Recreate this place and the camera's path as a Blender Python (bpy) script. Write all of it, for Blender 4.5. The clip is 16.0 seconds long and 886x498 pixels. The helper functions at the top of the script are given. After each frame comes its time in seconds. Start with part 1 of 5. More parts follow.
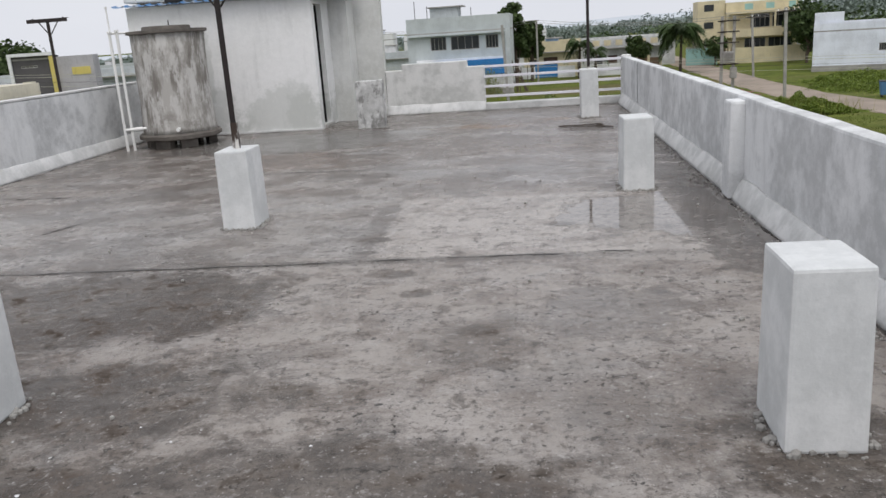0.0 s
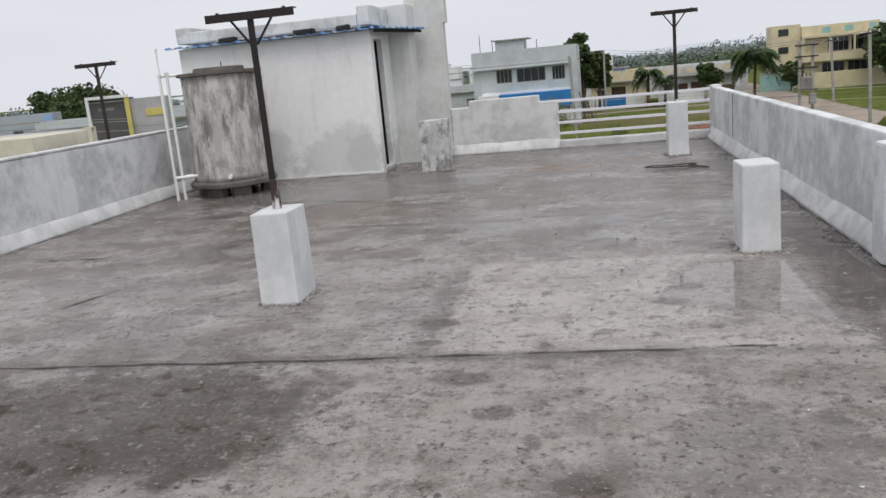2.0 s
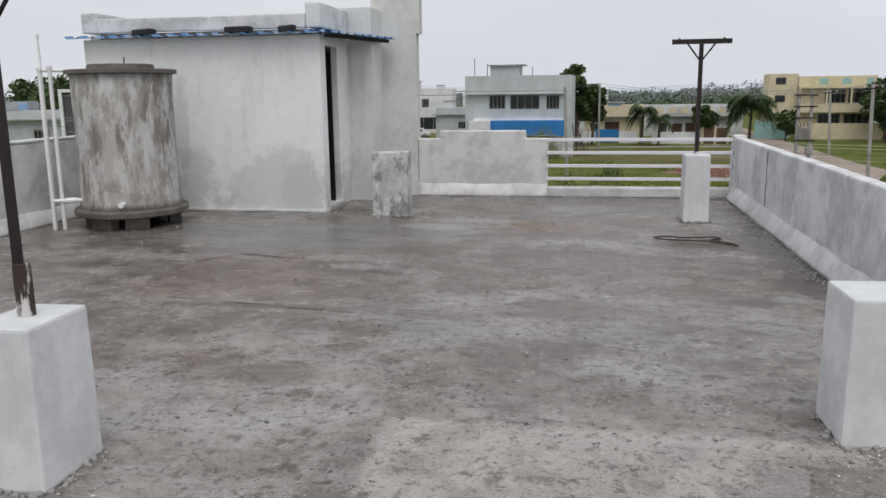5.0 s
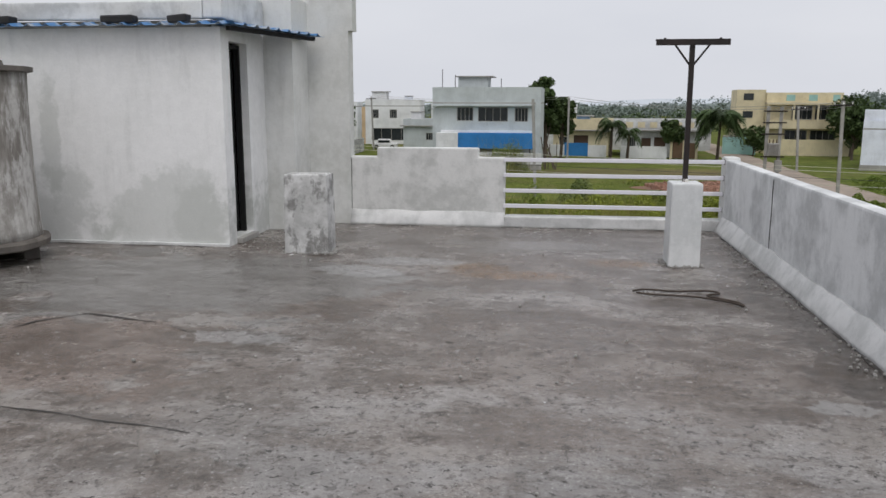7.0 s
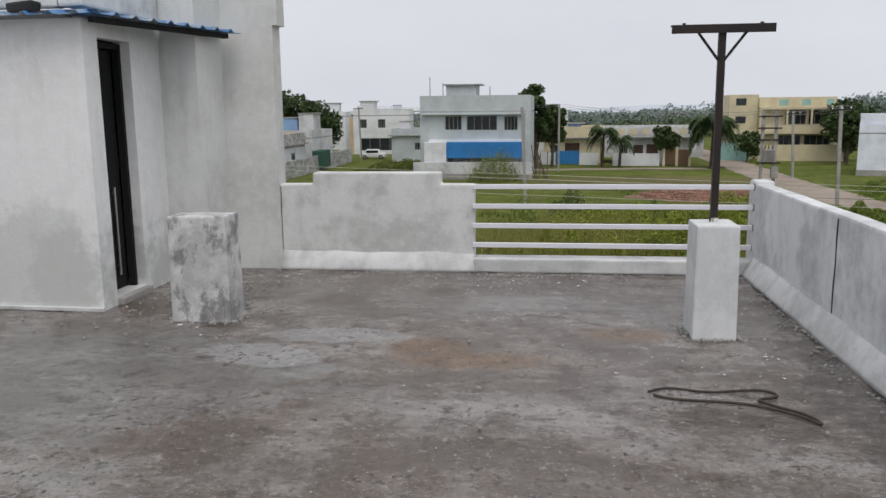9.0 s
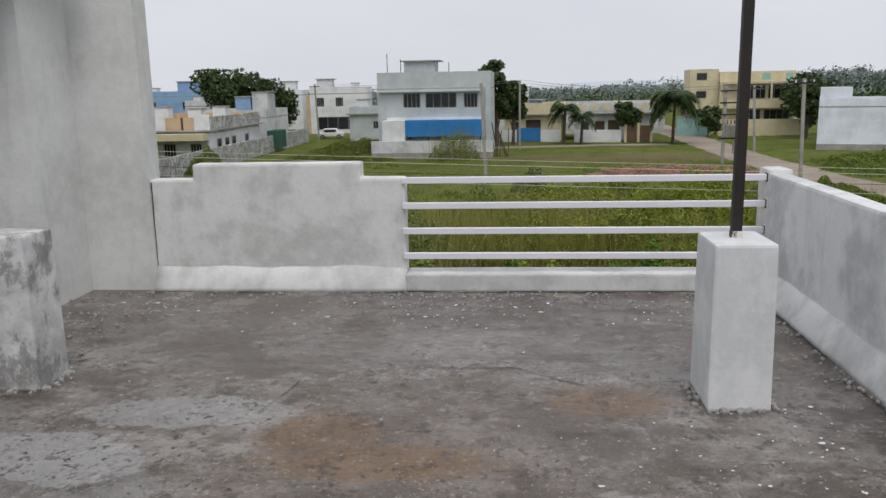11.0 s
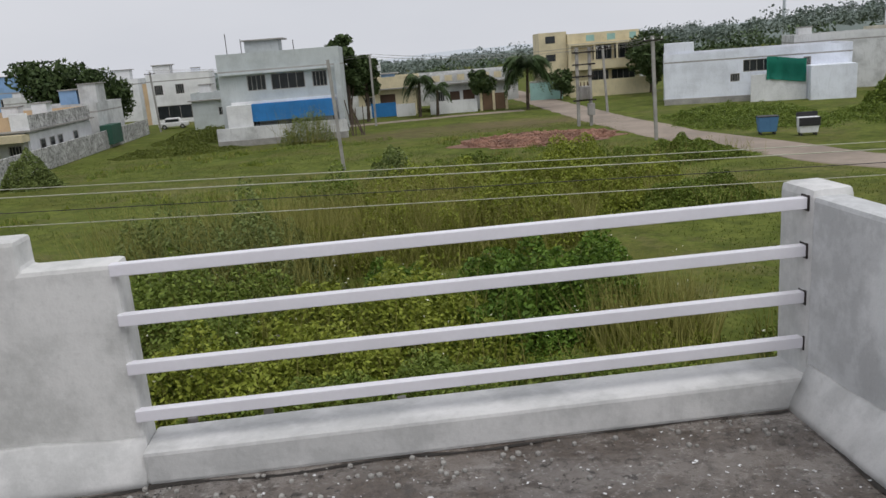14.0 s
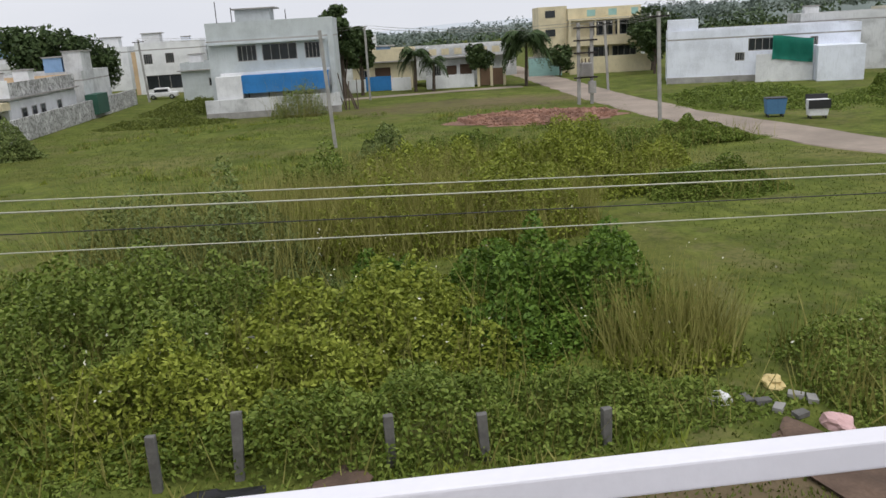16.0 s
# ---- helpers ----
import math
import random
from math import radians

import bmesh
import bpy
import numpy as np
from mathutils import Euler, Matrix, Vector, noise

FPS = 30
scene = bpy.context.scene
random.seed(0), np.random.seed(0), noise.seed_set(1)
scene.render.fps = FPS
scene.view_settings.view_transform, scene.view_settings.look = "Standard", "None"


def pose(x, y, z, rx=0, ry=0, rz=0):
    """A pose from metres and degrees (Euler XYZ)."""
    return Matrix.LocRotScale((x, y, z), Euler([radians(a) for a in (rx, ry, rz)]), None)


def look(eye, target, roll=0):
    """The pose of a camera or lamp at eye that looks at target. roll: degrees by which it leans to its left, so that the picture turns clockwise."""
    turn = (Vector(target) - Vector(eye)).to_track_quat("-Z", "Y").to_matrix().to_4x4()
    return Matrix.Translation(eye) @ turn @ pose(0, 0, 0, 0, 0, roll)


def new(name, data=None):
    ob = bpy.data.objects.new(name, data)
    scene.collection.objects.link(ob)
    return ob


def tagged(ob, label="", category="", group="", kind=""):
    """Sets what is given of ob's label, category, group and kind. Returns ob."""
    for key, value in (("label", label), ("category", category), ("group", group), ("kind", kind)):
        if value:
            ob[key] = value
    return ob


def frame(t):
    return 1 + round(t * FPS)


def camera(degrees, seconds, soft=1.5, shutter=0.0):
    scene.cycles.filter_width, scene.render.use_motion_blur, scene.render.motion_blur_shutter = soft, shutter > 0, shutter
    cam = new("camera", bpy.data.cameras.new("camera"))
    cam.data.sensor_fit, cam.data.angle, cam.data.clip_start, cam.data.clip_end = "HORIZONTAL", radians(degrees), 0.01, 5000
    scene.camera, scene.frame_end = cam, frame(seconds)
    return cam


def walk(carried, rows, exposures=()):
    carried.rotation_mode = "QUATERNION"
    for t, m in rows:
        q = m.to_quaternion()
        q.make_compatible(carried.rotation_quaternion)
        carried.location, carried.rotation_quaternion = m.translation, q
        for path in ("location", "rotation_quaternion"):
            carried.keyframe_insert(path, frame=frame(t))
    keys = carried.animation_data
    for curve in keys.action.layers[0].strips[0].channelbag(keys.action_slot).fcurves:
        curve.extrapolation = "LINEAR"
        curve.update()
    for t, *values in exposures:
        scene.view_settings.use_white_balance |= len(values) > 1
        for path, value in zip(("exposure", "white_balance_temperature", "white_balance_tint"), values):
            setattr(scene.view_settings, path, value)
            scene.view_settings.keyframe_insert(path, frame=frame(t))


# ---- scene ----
cam = camera(57.9, 16.0)
PATH = [
    (0, (0.082, 0.512, 1.501), (-0.145, 2.429, 0.975), -3.9),
    (0.5, (0.033, 0.708, 1.483), (-0.249, 2.609, 0.929), -4.1),
    (1, (0.037, 1.032, 1.487), (-0.315, 2.924, 0.942), -4.3),
    (1.5, (-0.043, 1.351, 1.474), (-0.433, 3.245, 0.964), -4.5),
    (2, (-0.119, 1.692, 1.522), (-0.506, 3.605, 1.085), -5.4),
    (2.5, (-0.169, 2.123, 1.497), (-0.604, 4.029, 1.075), -5.5),
    (3, (-0.238, 2.559, 1.492), (-0.632, 4.481, 1.105), -4.2),
    (3.5, (-0.254, 2.996, 1.5), (-0.614, 4.926, 1.12), -3.4),
    (4, (-0.217, 3.458, 1.508), (-0.608, 5.382, 1.128), -2.0),
    (4.2, (-0.227, 3.613, 1.509), (-0.607, 5.542, 1.141), -1.4),
    (6.3, (-0.145, 5.567, 1.539), (-0.467, 7.493, 1.105), -0.9),
    (6.5, (-0.16, 5.772, 1.508), (-0.479, 7.702, 1.09), -0.7),
    (7, (-0.142, 6.237, 1.492), (-0.412, 8.184, 1.127), 0.1),
    (7.5, (-0.175, 6.735, 1.518), (-0.42, 8.688, 1.163), -0.8),
    (8, (-0.155, 7.257, 1.516), (-0.428, 9.207, 1.168), -0.9),
    (8.2, (-0.082, 7.49, 1.535), (-0.348, 9.441, 1.187), -0.7),
    (10.3, (-0.034, 9.541, 1.483), (-0.254, 11.5, 1.145), -1.1),
    (10.5, (-0.006, 9.714, 1.485), (-0.213, 11.672, 1.134), -1.1),
    (11, (0.017, 10.133, 1.457), (-0.146, 12.086, 1.058), -1.1),
    (11.5, (0.063, 10.59, 1.456), (-0.096, 12.537, 1.029), -3.1),
    (12, (0.116, 11.088, 1.447), (-0.048, 13.038, 1.03), -3.8),
    (12.5, (0.106, 11.58, 1.428), (0.007, 13.528, 0.987), -4.3),
    (13, (0.144, 12.05, 1.418), (0.102, 14.0, 0.976), -4.9),
    (13.5, (0.162, 12.521, 1.432), (0.192, 14.473, 0.997), -4.4),
    (14, (0.191, 13.002, 1.443), (0.352, 14.938, 0.969), -4.5),
    (14.5, (0.283, 13.477, 1.428), (0.504, 15.402, 0.933), -3.8),
    (15, (0.333, 13.975, 1.402), (0.612, 15.893, 0.908), -3.1),
    (15.5, (0.355, 14.42, 1.406), (0.6, 16.342, 0.91), -3.5),
    (16, (0.363, 14.848, 1.411), (0.534, 16.768, 0.875), -3.5),
]
walk(cam, [(t, look(eye, target, roll)) for t, eye, target, roll in PATH], ((0, 0.12), (1.5, 0.14), (3, 0), (11.5, 0), (13.5, -0.06), (14.5, -0.11), (15, -0.04), (15.6, 0.09), (16, 0.16)))

# ---- world and light: an overcast monsoon sky ----
world = bpy.data.worlds.new("overcast")
scene.world = world
world.use_nodes = True
wn, wl = world.node_tree.nodes, world.node_tree.links
sky = wn.new("ShaderNodeTexSky")
sky.sky_type = "NISHITA"
sky.sun_disc = False
sky.sun_elevation, sky.sun_rotation = radians(58), radians(200)
sky.dust_density = 6.0
pale = wn.new("ShaderNodeMix")
pale.data_type = "RGBA"
pale.inputs[0].default_value = 0.94
wl.new(sky.outputs[0], pale.inputs[6])
cloud_at = wn.new("ShaderNodeMapping")
cloud_at.inputs["Scale"].default_value = (1.6, 1.6, 5.0)
wl.new(wn.new("ShaderNodeTexCoord").outputs["Generated"], cloud_at.inputs[0])
cloud = wn.new("ShaderNodeTexNoise")
cloud.inputs["Scale"].default_value, cloud.inputs["Detail"].default_value = 1.4, 5
wl.new(cloud_at.outputs[0], cloud.inputs["Vector"])
grey = wn.new("ShaderNodeMix")
grey.data_type = "RGBA"
wl.new(cloud.outputs[0], grey.inputs[0])
grey.inputs[6].default_value, grey.inputs[7].default_value = (6.4, 6.65, 7.35, 1), (8.2, 8.3, 8.75, 1)
wl.new(grey.outputs[2], pale.inputs[7])
wl.new(pale.outputs[2], wn["Background"].inputs[0])
wn["Background"].inputs[1].default_value = 0.1
sun = new("sun", bpy.data.lights.new("sun", "SUN"))
sun.data.energy, sun.data.angle, sun.data.color = 1.35, radians(35), (1, 0.97, 0.94)
sun.matrix_world = look((6, -14, 30), (0, 0, 0))

GROUND = -5.6
rnd = random.Random(7)
rng = np.random.default_rng(5)


# ---- materials ----
class Nodes:
    """A small builder for node materials."""

    def __init__(self, name, rough=0.8, metal=0.0):
        self.m = bpy.data.materials.new(name)
        self.m.use_nodes = True
        self.t = self.m.node_tree
        self.b = self.t.nodes["Principled BSDF"]
        self.b.inputs["Roughness"].default_value = rough
        self.b.inputs["Metallic"].default_value = metal
        self.co = self.t.nodes.new("ShaderNodeTexCoord").outputs["Object"]

    def link(self, a, b):
        self.t.links.new(a, b)

    def noise(self, scale, detail=4, rough=0.6, vec=None, stretch=None):
        n = self.t.nodes.new("ShaderNodeTexNoise")
        n.inputs["Scale"].default_value, n.inputs["Detail"].default_value, n.inputs["Roughness"].default_value = scale, detail, rough
        v = vec or self.co
        if stretch:
            v = self.vmath("MULTIPLY", v, stretch)
        self.link(v, n.inputs["Vector"])
        return n.outputs[0]

    def vmath(self, op, a, b):
        n = self.t.nodes.new("ShaderNodeVectorMath")
        n.operation = op
        self.link(a, n.inputs[0])
        if isinstance(b, tuple):
            n.inputs[1].default_value = b
        else:
            self.link(b, n.inputs[1])
        return n.outputs[0]

    def math(self, op, a, b):
        n = self.t.nodes.new("ShaderNodeMath")
        n.operation = op
        for s, v in zip(n.inputs, (a, b)):
            if isinstance(v, (int, float)):
                s.default_value = v
            else:
                self.link(v, s)
        return n.outputs[0]

    def ramp(self, v, lo, hi, a=0.0, b=1.0):
        n = self.t.nodes.new("ShaderNodeMapRange")
        n.inputs[1].default_value, n.inputs[2].default_value, n.inputs[3].default_value, n.inputs[4].default_value = lo, hi, a, b
        n.interpolation_type = "SMOOTHSTEP"
        self.link(v, n.inputs[0])
        return n.outputs[0]

    def mix(self, f, a, b, kind="MIX"):
        n = self.t.nodes.new("ShaderNodeMix")
        n.data_type, n.blend_type = "RGBA", kind
        for s, v in ((n.inputs[0], f), (n.inputs[6], a), (n.inputs[7], b)):
            if isinstance(v, (int, float)):
                s.default_value = v
            elif isinstance(v, tuple):
                s.default_value = (*v, 1)
            else:
                self.link(v, s)
        return n.outputs[2]

    def blob(self, x, y, rx, ry, wobble, soft=0.5):
        """1 inside an uneven round patch of floor, 0 outside."""
        v = self.vmath("SUBTRACT", self.co, (x, y, 0))
        v = self.vmath("MULTIPLY", v, (1 / rx, 1 / ry, 0))
        n = self.t.nodes.new("ShaderNodeVectorMath")
        n.operation = "LENGTH"
        self.link(v, n.inputs[0])
        d = self.math("ADD", n.outputs["Value"], self.ramp(wobble, 0.2, 0.8, -0.55, 0.55))
        return self.ramp(d, 1 - soft / 2, 1 + soft / 2, 1, 0)

    def bump(self, h, strength, dist=0.01):
        n = self.t.nodes.new("ShaderNodeBump")
        n.inputs["Strength"].default_value, n.inputs["Distance"].default_value = strength, dist
        self.link(h, n.inputs["Height"])
        self.link(n.outputs[0], self.b.inputs["Normal"])

    def colour(self, c):
        self.link(c, self.b.inputs["Base Color"])
        return self.m


def plain(name, col, rough=0.7, var=0.22, scale=1.5, fine=25, metal=0.0, bump=0.25, dist=0.004):
    """Colour with broad stains and fine grain."""
    n = Nodes(name, rough, metal)
    big, small = n.noise(scale, 5), n.noise(fine, 3)
    dark = tuple(c * (1 - var) for c in col)
    light = tuple(min(1, c * (1 + var * 0.6)) for c in col)
    c = n.mix(n.ramp(big, 0.3, 0.7), dark, light)
    c = n.mix(n.ramp(small, 0.3, 0.7, 0, 0.35), c, tuple(x * (1 - var * 1.3) for x in col))
    n.bump(small, bump, dist)
    return n.colour(c)


def whitewash(name, base, patch, lo=0.45, hi=0.62, dirt=0.0, scale=1.1, damp=()):
    """Thin lime wash over cement: cloudy white patches, vertical runs, fine grain."""
    n = Nodes(name, 0.85)
    cloud = n.noise(scale, 6, 0.62)
    runs = n.noise(2.2, 5, 0.6, stretch=(3.0, 3.0, 0.45))
    fine = n.noise(38, 4, 0.7)
    c = n.mix(n.ramp(cloud, lo, hi), base, patch)
    c = n.mix(n.ramp(runs, 0.5, 0.72, 0, 0.4), c, tuple(x * 0.82 for x in base))
    c = n.mix(n.ramp(n.noise(9, 6, 0.7), 0.42, 0.62, 0, 0.3), c, tuple(min(1, x * 1.12) for x in patch))
    c = n.mix(n.ramp(fine, 0.5, 0.8, 0, 0.25), c, tuple(x * 0.7 for x in base))
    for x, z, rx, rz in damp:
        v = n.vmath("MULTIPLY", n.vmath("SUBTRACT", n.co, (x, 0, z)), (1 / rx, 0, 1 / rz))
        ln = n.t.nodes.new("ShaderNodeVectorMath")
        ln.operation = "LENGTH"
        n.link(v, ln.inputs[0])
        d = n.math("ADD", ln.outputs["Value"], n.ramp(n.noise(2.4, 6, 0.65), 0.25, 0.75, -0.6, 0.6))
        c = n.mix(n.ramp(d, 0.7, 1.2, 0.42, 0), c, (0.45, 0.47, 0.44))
    if dirt:
        spots = n.noise(5.5, 8, 0.75, stretch=(1, 1, 0.7))
        c = n.mix(n.ramp(spots, 0.48, 0.58, 0, dirt), c, (0.085, 0.08, 0.072))
        c = n.mix(n.ramp(n.noise(2.1, 8, 0.75), 0.5, 0.62, 0, dirt), c, (0.14, 0.135, 0.125))
    n.bump(n.math("ADD", fine, n.math("MULTIPLY", cloud, 1.5)), 0.35, 0.006)
    return n.colour(c)


M = {}
M["parapet"] = whitewash("lime_washed_parapet", (0.5, 0.51, 0.515), (0.72, 0.73, 0.735), 0.42, 0.6, scale=1.9)
M["north_parapet"] = whitewash("worn_lime_wash", (0.5, 0.505, 0.49), (0.68, 0.68, 0.665), 0.4, 0.62, scale=3.0)
M["skirting"] = whitewash("white_skirting", (0.5, 0.505, 0.5), (0.66, 0.66, 0.655), 0.4, 0.6, scale=3.2)
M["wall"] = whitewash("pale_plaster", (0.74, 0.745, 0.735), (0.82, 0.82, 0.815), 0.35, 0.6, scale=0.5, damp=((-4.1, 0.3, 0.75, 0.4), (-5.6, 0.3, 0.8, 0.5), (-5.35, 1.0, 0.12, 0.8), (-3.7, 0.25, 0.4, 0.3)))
M["tower"] = whitewash("stained_plaster", (0.54, 0.545, 0.52), (0.69, 0.695, 0.68), 0.35, 0.6, scale=0.7)
M["pillar"] = whitewash("white_pillar_paint", (0.59, 0.605, 0.605), (0.7, 0.71, 0.71), 0.4, 0.62, scale=2.2)
M["old_pillar"] = whitewash("peeling_pillar_paint", (0.42, 0.42, 0.41), (0.66, 0.66, 0.65), 0.4, 0.6, dirt=0.6, scale=2.5)
M["rail"] = plain("white_enamel", (0.78, 0.77, 0.82), 0.35, 0.06, 3, 60, bump=0.1)
M["iron"] = plain("dark_rusted_iron", (0.018, 0.01, 0.009), 0.6, 0.5, 6, 40, 0.0)
M["pvc"] = plain("white_pvc", (0.8, 0.8, 0.78), 0.35, 0.05)
# Near-black; on the hut doorway panel it stands for the unlit inside.
M["dark"] = plain("dark_interior", (0.008, 0.008, 0.008), 0.95, 0.2)
M["glass"] = plain("dark_window_glass", (0.03, 0.035, 0.04), 0.15, 0.3, 0.8, 6)
M["steel"] = plain("steel", (0.5, 0.5, 0.5), 0.3, 0.1, metal=0.9)
M["stone"] = plain("granite_post", (0.16, 0.155, 0.145), 0.9, 0.35, 3, 30)
M["concrete"] = plain("grey_concrete", (0.36, 0.35, 0.33), 0.85, 0.3, 0.8, 12)
M["road"] = plain("pale_dirt_road", (0.31, 0.255, 0.205), 0.9, 0.25, 0.25, 3)
M["bark"] = plain("bark", (0.1, 0.075, 0.055), 0.9, 0.4, 2, 12)
M["wire"] = plain("aluminium_wire", (0.46, 0.46, 0.36), 0.5, 0.1)
M["black"] = plain("black_rubber", (0.02, 0.02, 0.022), 0.5, 0.2)
M["rope"] = plain("brown_rope", (0.06, 0.045, 0.035), 0.9, 0.4, 20)
M["red"] = plain("brick_rubble_red", (0.27, 0.145, 0.1), 0.9, 0.4, 0.6, 4)
M["soil"] = plain("brown_soil", (0.13, 0.085, 0.06), 0.95, 0.4, 1.2, 14, dist=0.03)
M["crack"] = plain("damp_crack", (0.035, 0.03, 0.026), 0.6, 0.4, 8)
M["plastic_white"] = plain("white_plastic_bag", (0.75, 0.75, 0.76), 0.45, 0.1)
M["yellow_bag"] = plain("yellow_sack", (0.7, 0.55, 0.25), 0.7, 0.2)
M["pink_bag"] = plain("pink_sack", (0.7, 0.45, 0.44), 0.6, 0.2)

# iron splashed with lime wash and rust
n = Nodes("splashed_iron", 0.7)
c = n.mix(n.ramp(n.noise(14, 6, 0.7, stretch=(1, 1, 0.3)), 0.5, 0.58), (0.04, 0.025, 0.018), (0.62, 0.6, 0.57))
M["splashed"] = n.colour(c)

# tank: cement render with lime bloom that has run down in pale streaks
n = Nodes("tank_cement", 0.85)
streak = n.noise(3.2, 7, 0.65, stretch=(1.6, 1.6, 0.35))
swirl = n.noise(4.5, 8, 0.7, stretch=(1.8, 1.8, 0.6))
c = n.mix(n.ramp(streak, 0.38, 0.58), (0.19, 0.175, 0.155), (0.42, 0.405, 0.38))
c = n.mix(n.ramp(swirl, 0.47, 0.58, 0, 0.75), c, (0.58, 0.57, 0.55))
c = n.mix(n.ramp(n.noise(1.6, 7, 0.7), 0.5, 0.62, 0, 0.5), c, (0.15, 0.135, 0.115))
n.bump(swirl, 0.5, 0.01)
M["tank"] = n.colour(c)
M["tank_slab"] = plain("tank_slab", (0.14, 0.125, 0.11), 0.8, 0.35, 4)

# corrugated sheet: blue paint worn to grey
n = Nodes("blue_sheet", 0.45)
w = n.noise(4, 6, 0.7)
M["blue_sheet"] = n.colour(n.mix(n.ramp(w, 0.46, 0.6), (0.07, 0.2, 0.42), (0.34, 0.38, 0.43)))

# roof floor: worn cement screed, partly wet
n = Nodes("wet_cement_floor", 0.5)
wob, mid = n.noise(1.3, 7, 0.66), n.noise(2.0, 10, 0.72)
broad, fine, grit = n.noise(0.42, 6, 0.62), n.noise(11, 8, 0.78), n.noise(46, 4, 0.7)
pits, smear = n.noise(19, 5, 0.7), n.noise(1.5, 9, 0.74, stretch=(0.75, 1.35, 1))
crumb, blot = n.noise(90, 3, 0.7), n.noise(5.2, 6, 0.7)
sep = n.t.nodes.new("ShaderNodeSeparateXYZ")
n.link(n.vmath("ADD", n.co, n.vmath("MULTIPLY", n.vmath("SUBTRACT", n.t.nodes.new("ShaderNodeTexNoise").outputs["Color"], (0.5, 0.5, 0.5)), (0.09, 0.09, 0))), sep.inputs[0])
px_, py_ = sep.outputs[0], sep.outputs[1]


def pour(x0, x1, y0, y1, soft_=0.12):
    """1 on a rectangular pour of screed, with slightly uneven sides."""
    a = n.math("MULTIPLY", n.ramp(px_, x0 - soft_, x0 + soft_), n.ramp(px_, x1 - soft_, x1 + soft_, 1, 0))
    return n.math("MULTIPLY", a, n.math("MULTIPLY", n.ramp(py_, y0 - soft_, y0 + soft_), n.ramp(py_, y1 - soft_, y1 + soft_, 1, 0)))


def most(first, *rest):
    for r_ in rest:
        first = n.math("MAXIMUM", first, r_)
    return first


c = n.mix(n.ramp(mid, 0.4, 0.6), (0.135, 0.106, 0.087), (0.295, 0.265, 0.24))
c = n.mix(n.ramp(smear, 0.47, 0.58, 0, 0.5), c, (0.37, 0.35, 0.335))
c = n.mix(n.ramp(n.noise(0.8, 7, 0.7), 0.5, 0.6, 0, 0.45), c, (0.17, 0.13, 0.105))
# pours and repairs of the screed
c = n.mix(n.math("MULTIPLY", pour(-1.08, 1.25, 5.74, 7.75, 0.05), n.ramp(mid, 0.3, 0.6, 0.35, 0.7)), c, (0.47, 0.435, 0.405))
c = n.mix(n.math("MULTIPLY", pour(-5.6, -1.15, 5.85, 8.2, 0.2), n.ramp(smear, 0.35, 0.6, 0.15, 0.6)), c, (0.4, 0.385, 0.37))
c = n.mix(n.math("MULTIPLY", pour(-1.6, 1.6, 1.0, 5.7, 0.3), n.ramp(mid, 0.35, 0.6, 0.2, 0.5)), c, (0.36, 0.325, 0.295))
# This band paints the sky's reflection on wet cement as lighter grey.
band = n.math("MULTIPLY", n.blob(-0.2, 9.2, 1.9, 1.1, smear, 0.7), n.ramp(smear, 0.42, 0.6, 0.2, 1))
c = n.mix(n.math("MULTIPLY", band, 0.4), c, (0.36, 0.36, 0.36))
brown = most(n.blob(-0.3, 13.25, 0.95, 0.8, mid, 0.25), n.blob(-1.8, 12.0, 0.6, 0.75, mid, 0.5), n.blob(0.1, 10.9, 1.4, 0.9, mid, 0.8))
c = n.mix(n.math("MULTIPLY", brown, 0.5), c, (0.15, 0.105, 0.075))
clay = n.blob(-3.0, 10.45, 0.85, 0.75, wob, 0.16)
c = n.mix(n.math("MULTIPLY", clay, 0.6), c, (0.2, 0.14, 0.108))
smooth = n.math("MULTIPLY", n.blob(-3.3, 12.5, 1.9, 1.15, wob, 0.2), n.math("SUBTRACT", 1.0, clay))
c = n.mix(n.math("MULTIPLY", smooth, 0.7), c, (0.25, 0.245, 0.235))
skim = most(n.blob(-1.5, 13.5, 0.48, 0.2, wob, 0.05), n.blob(-1.85, 13.05, 0.4, 0.22, wob, 0.08), n.blob(-2.1, 10.95, 0.35, 0.14, fine, 0.2), n.blob(1.3, 10.2, 0.16, 0.09, fine, 0.1))
rust = most(n.blob(-0.5, 13.05, 0.45, 0.16, fine, 0.8), n.blob(-0.8, 13.3, 0.25, 0.2, fine, 0.8), n.blob(0.5, 13.7, 0.28, 0.17, fine, 0.8))
c = n.mix(n.math("MULTIPLY", rust, 0.6), c, (0.21, 0.115, 0.04))
# damp and standing water
soot = most(n.blob(-2.6, 5.0, 1.15, 0.72, mid, 0.5), n.blob(-0.9, 2.7, 1.5, 0.6, mid, 0.6), n.blob(-2.0, 3.6, 0.9, 0.5, mid, 0.7), n.blob(1.3, 2.9, 0.5, 0.6, mid, 0.5))
damp_core = n.blob(-2.45, 4.5, 0.6, 0.3, mid, 0.5)
sheen = n.blob(0.45, 4.6, 0.42, 0.42, mid, 0.3)
slick = most(n.blob(0.88, 6.9, 0.62, 0.68, wob, 0.2), n.blob(1.45, 6.6, 0.35, 1.3, mid, 0.3), n.math("MULTIPLY", smooth, 0.3), n.math("MULTIPLY", band, 0.45), n.math("MULTIPLY", sheen, 0.35), n.math("MULTIPLY", n.blob(-0.3, 14.55, 0.9, 0.3, mid, 0.5), 0.5))
edge = most(n.blob(1.65, 7.2, 0.5, 2.2, mid, 0.5), n.blob(1.75, 11.5, 0.42, 3.4, mid, 0.6))
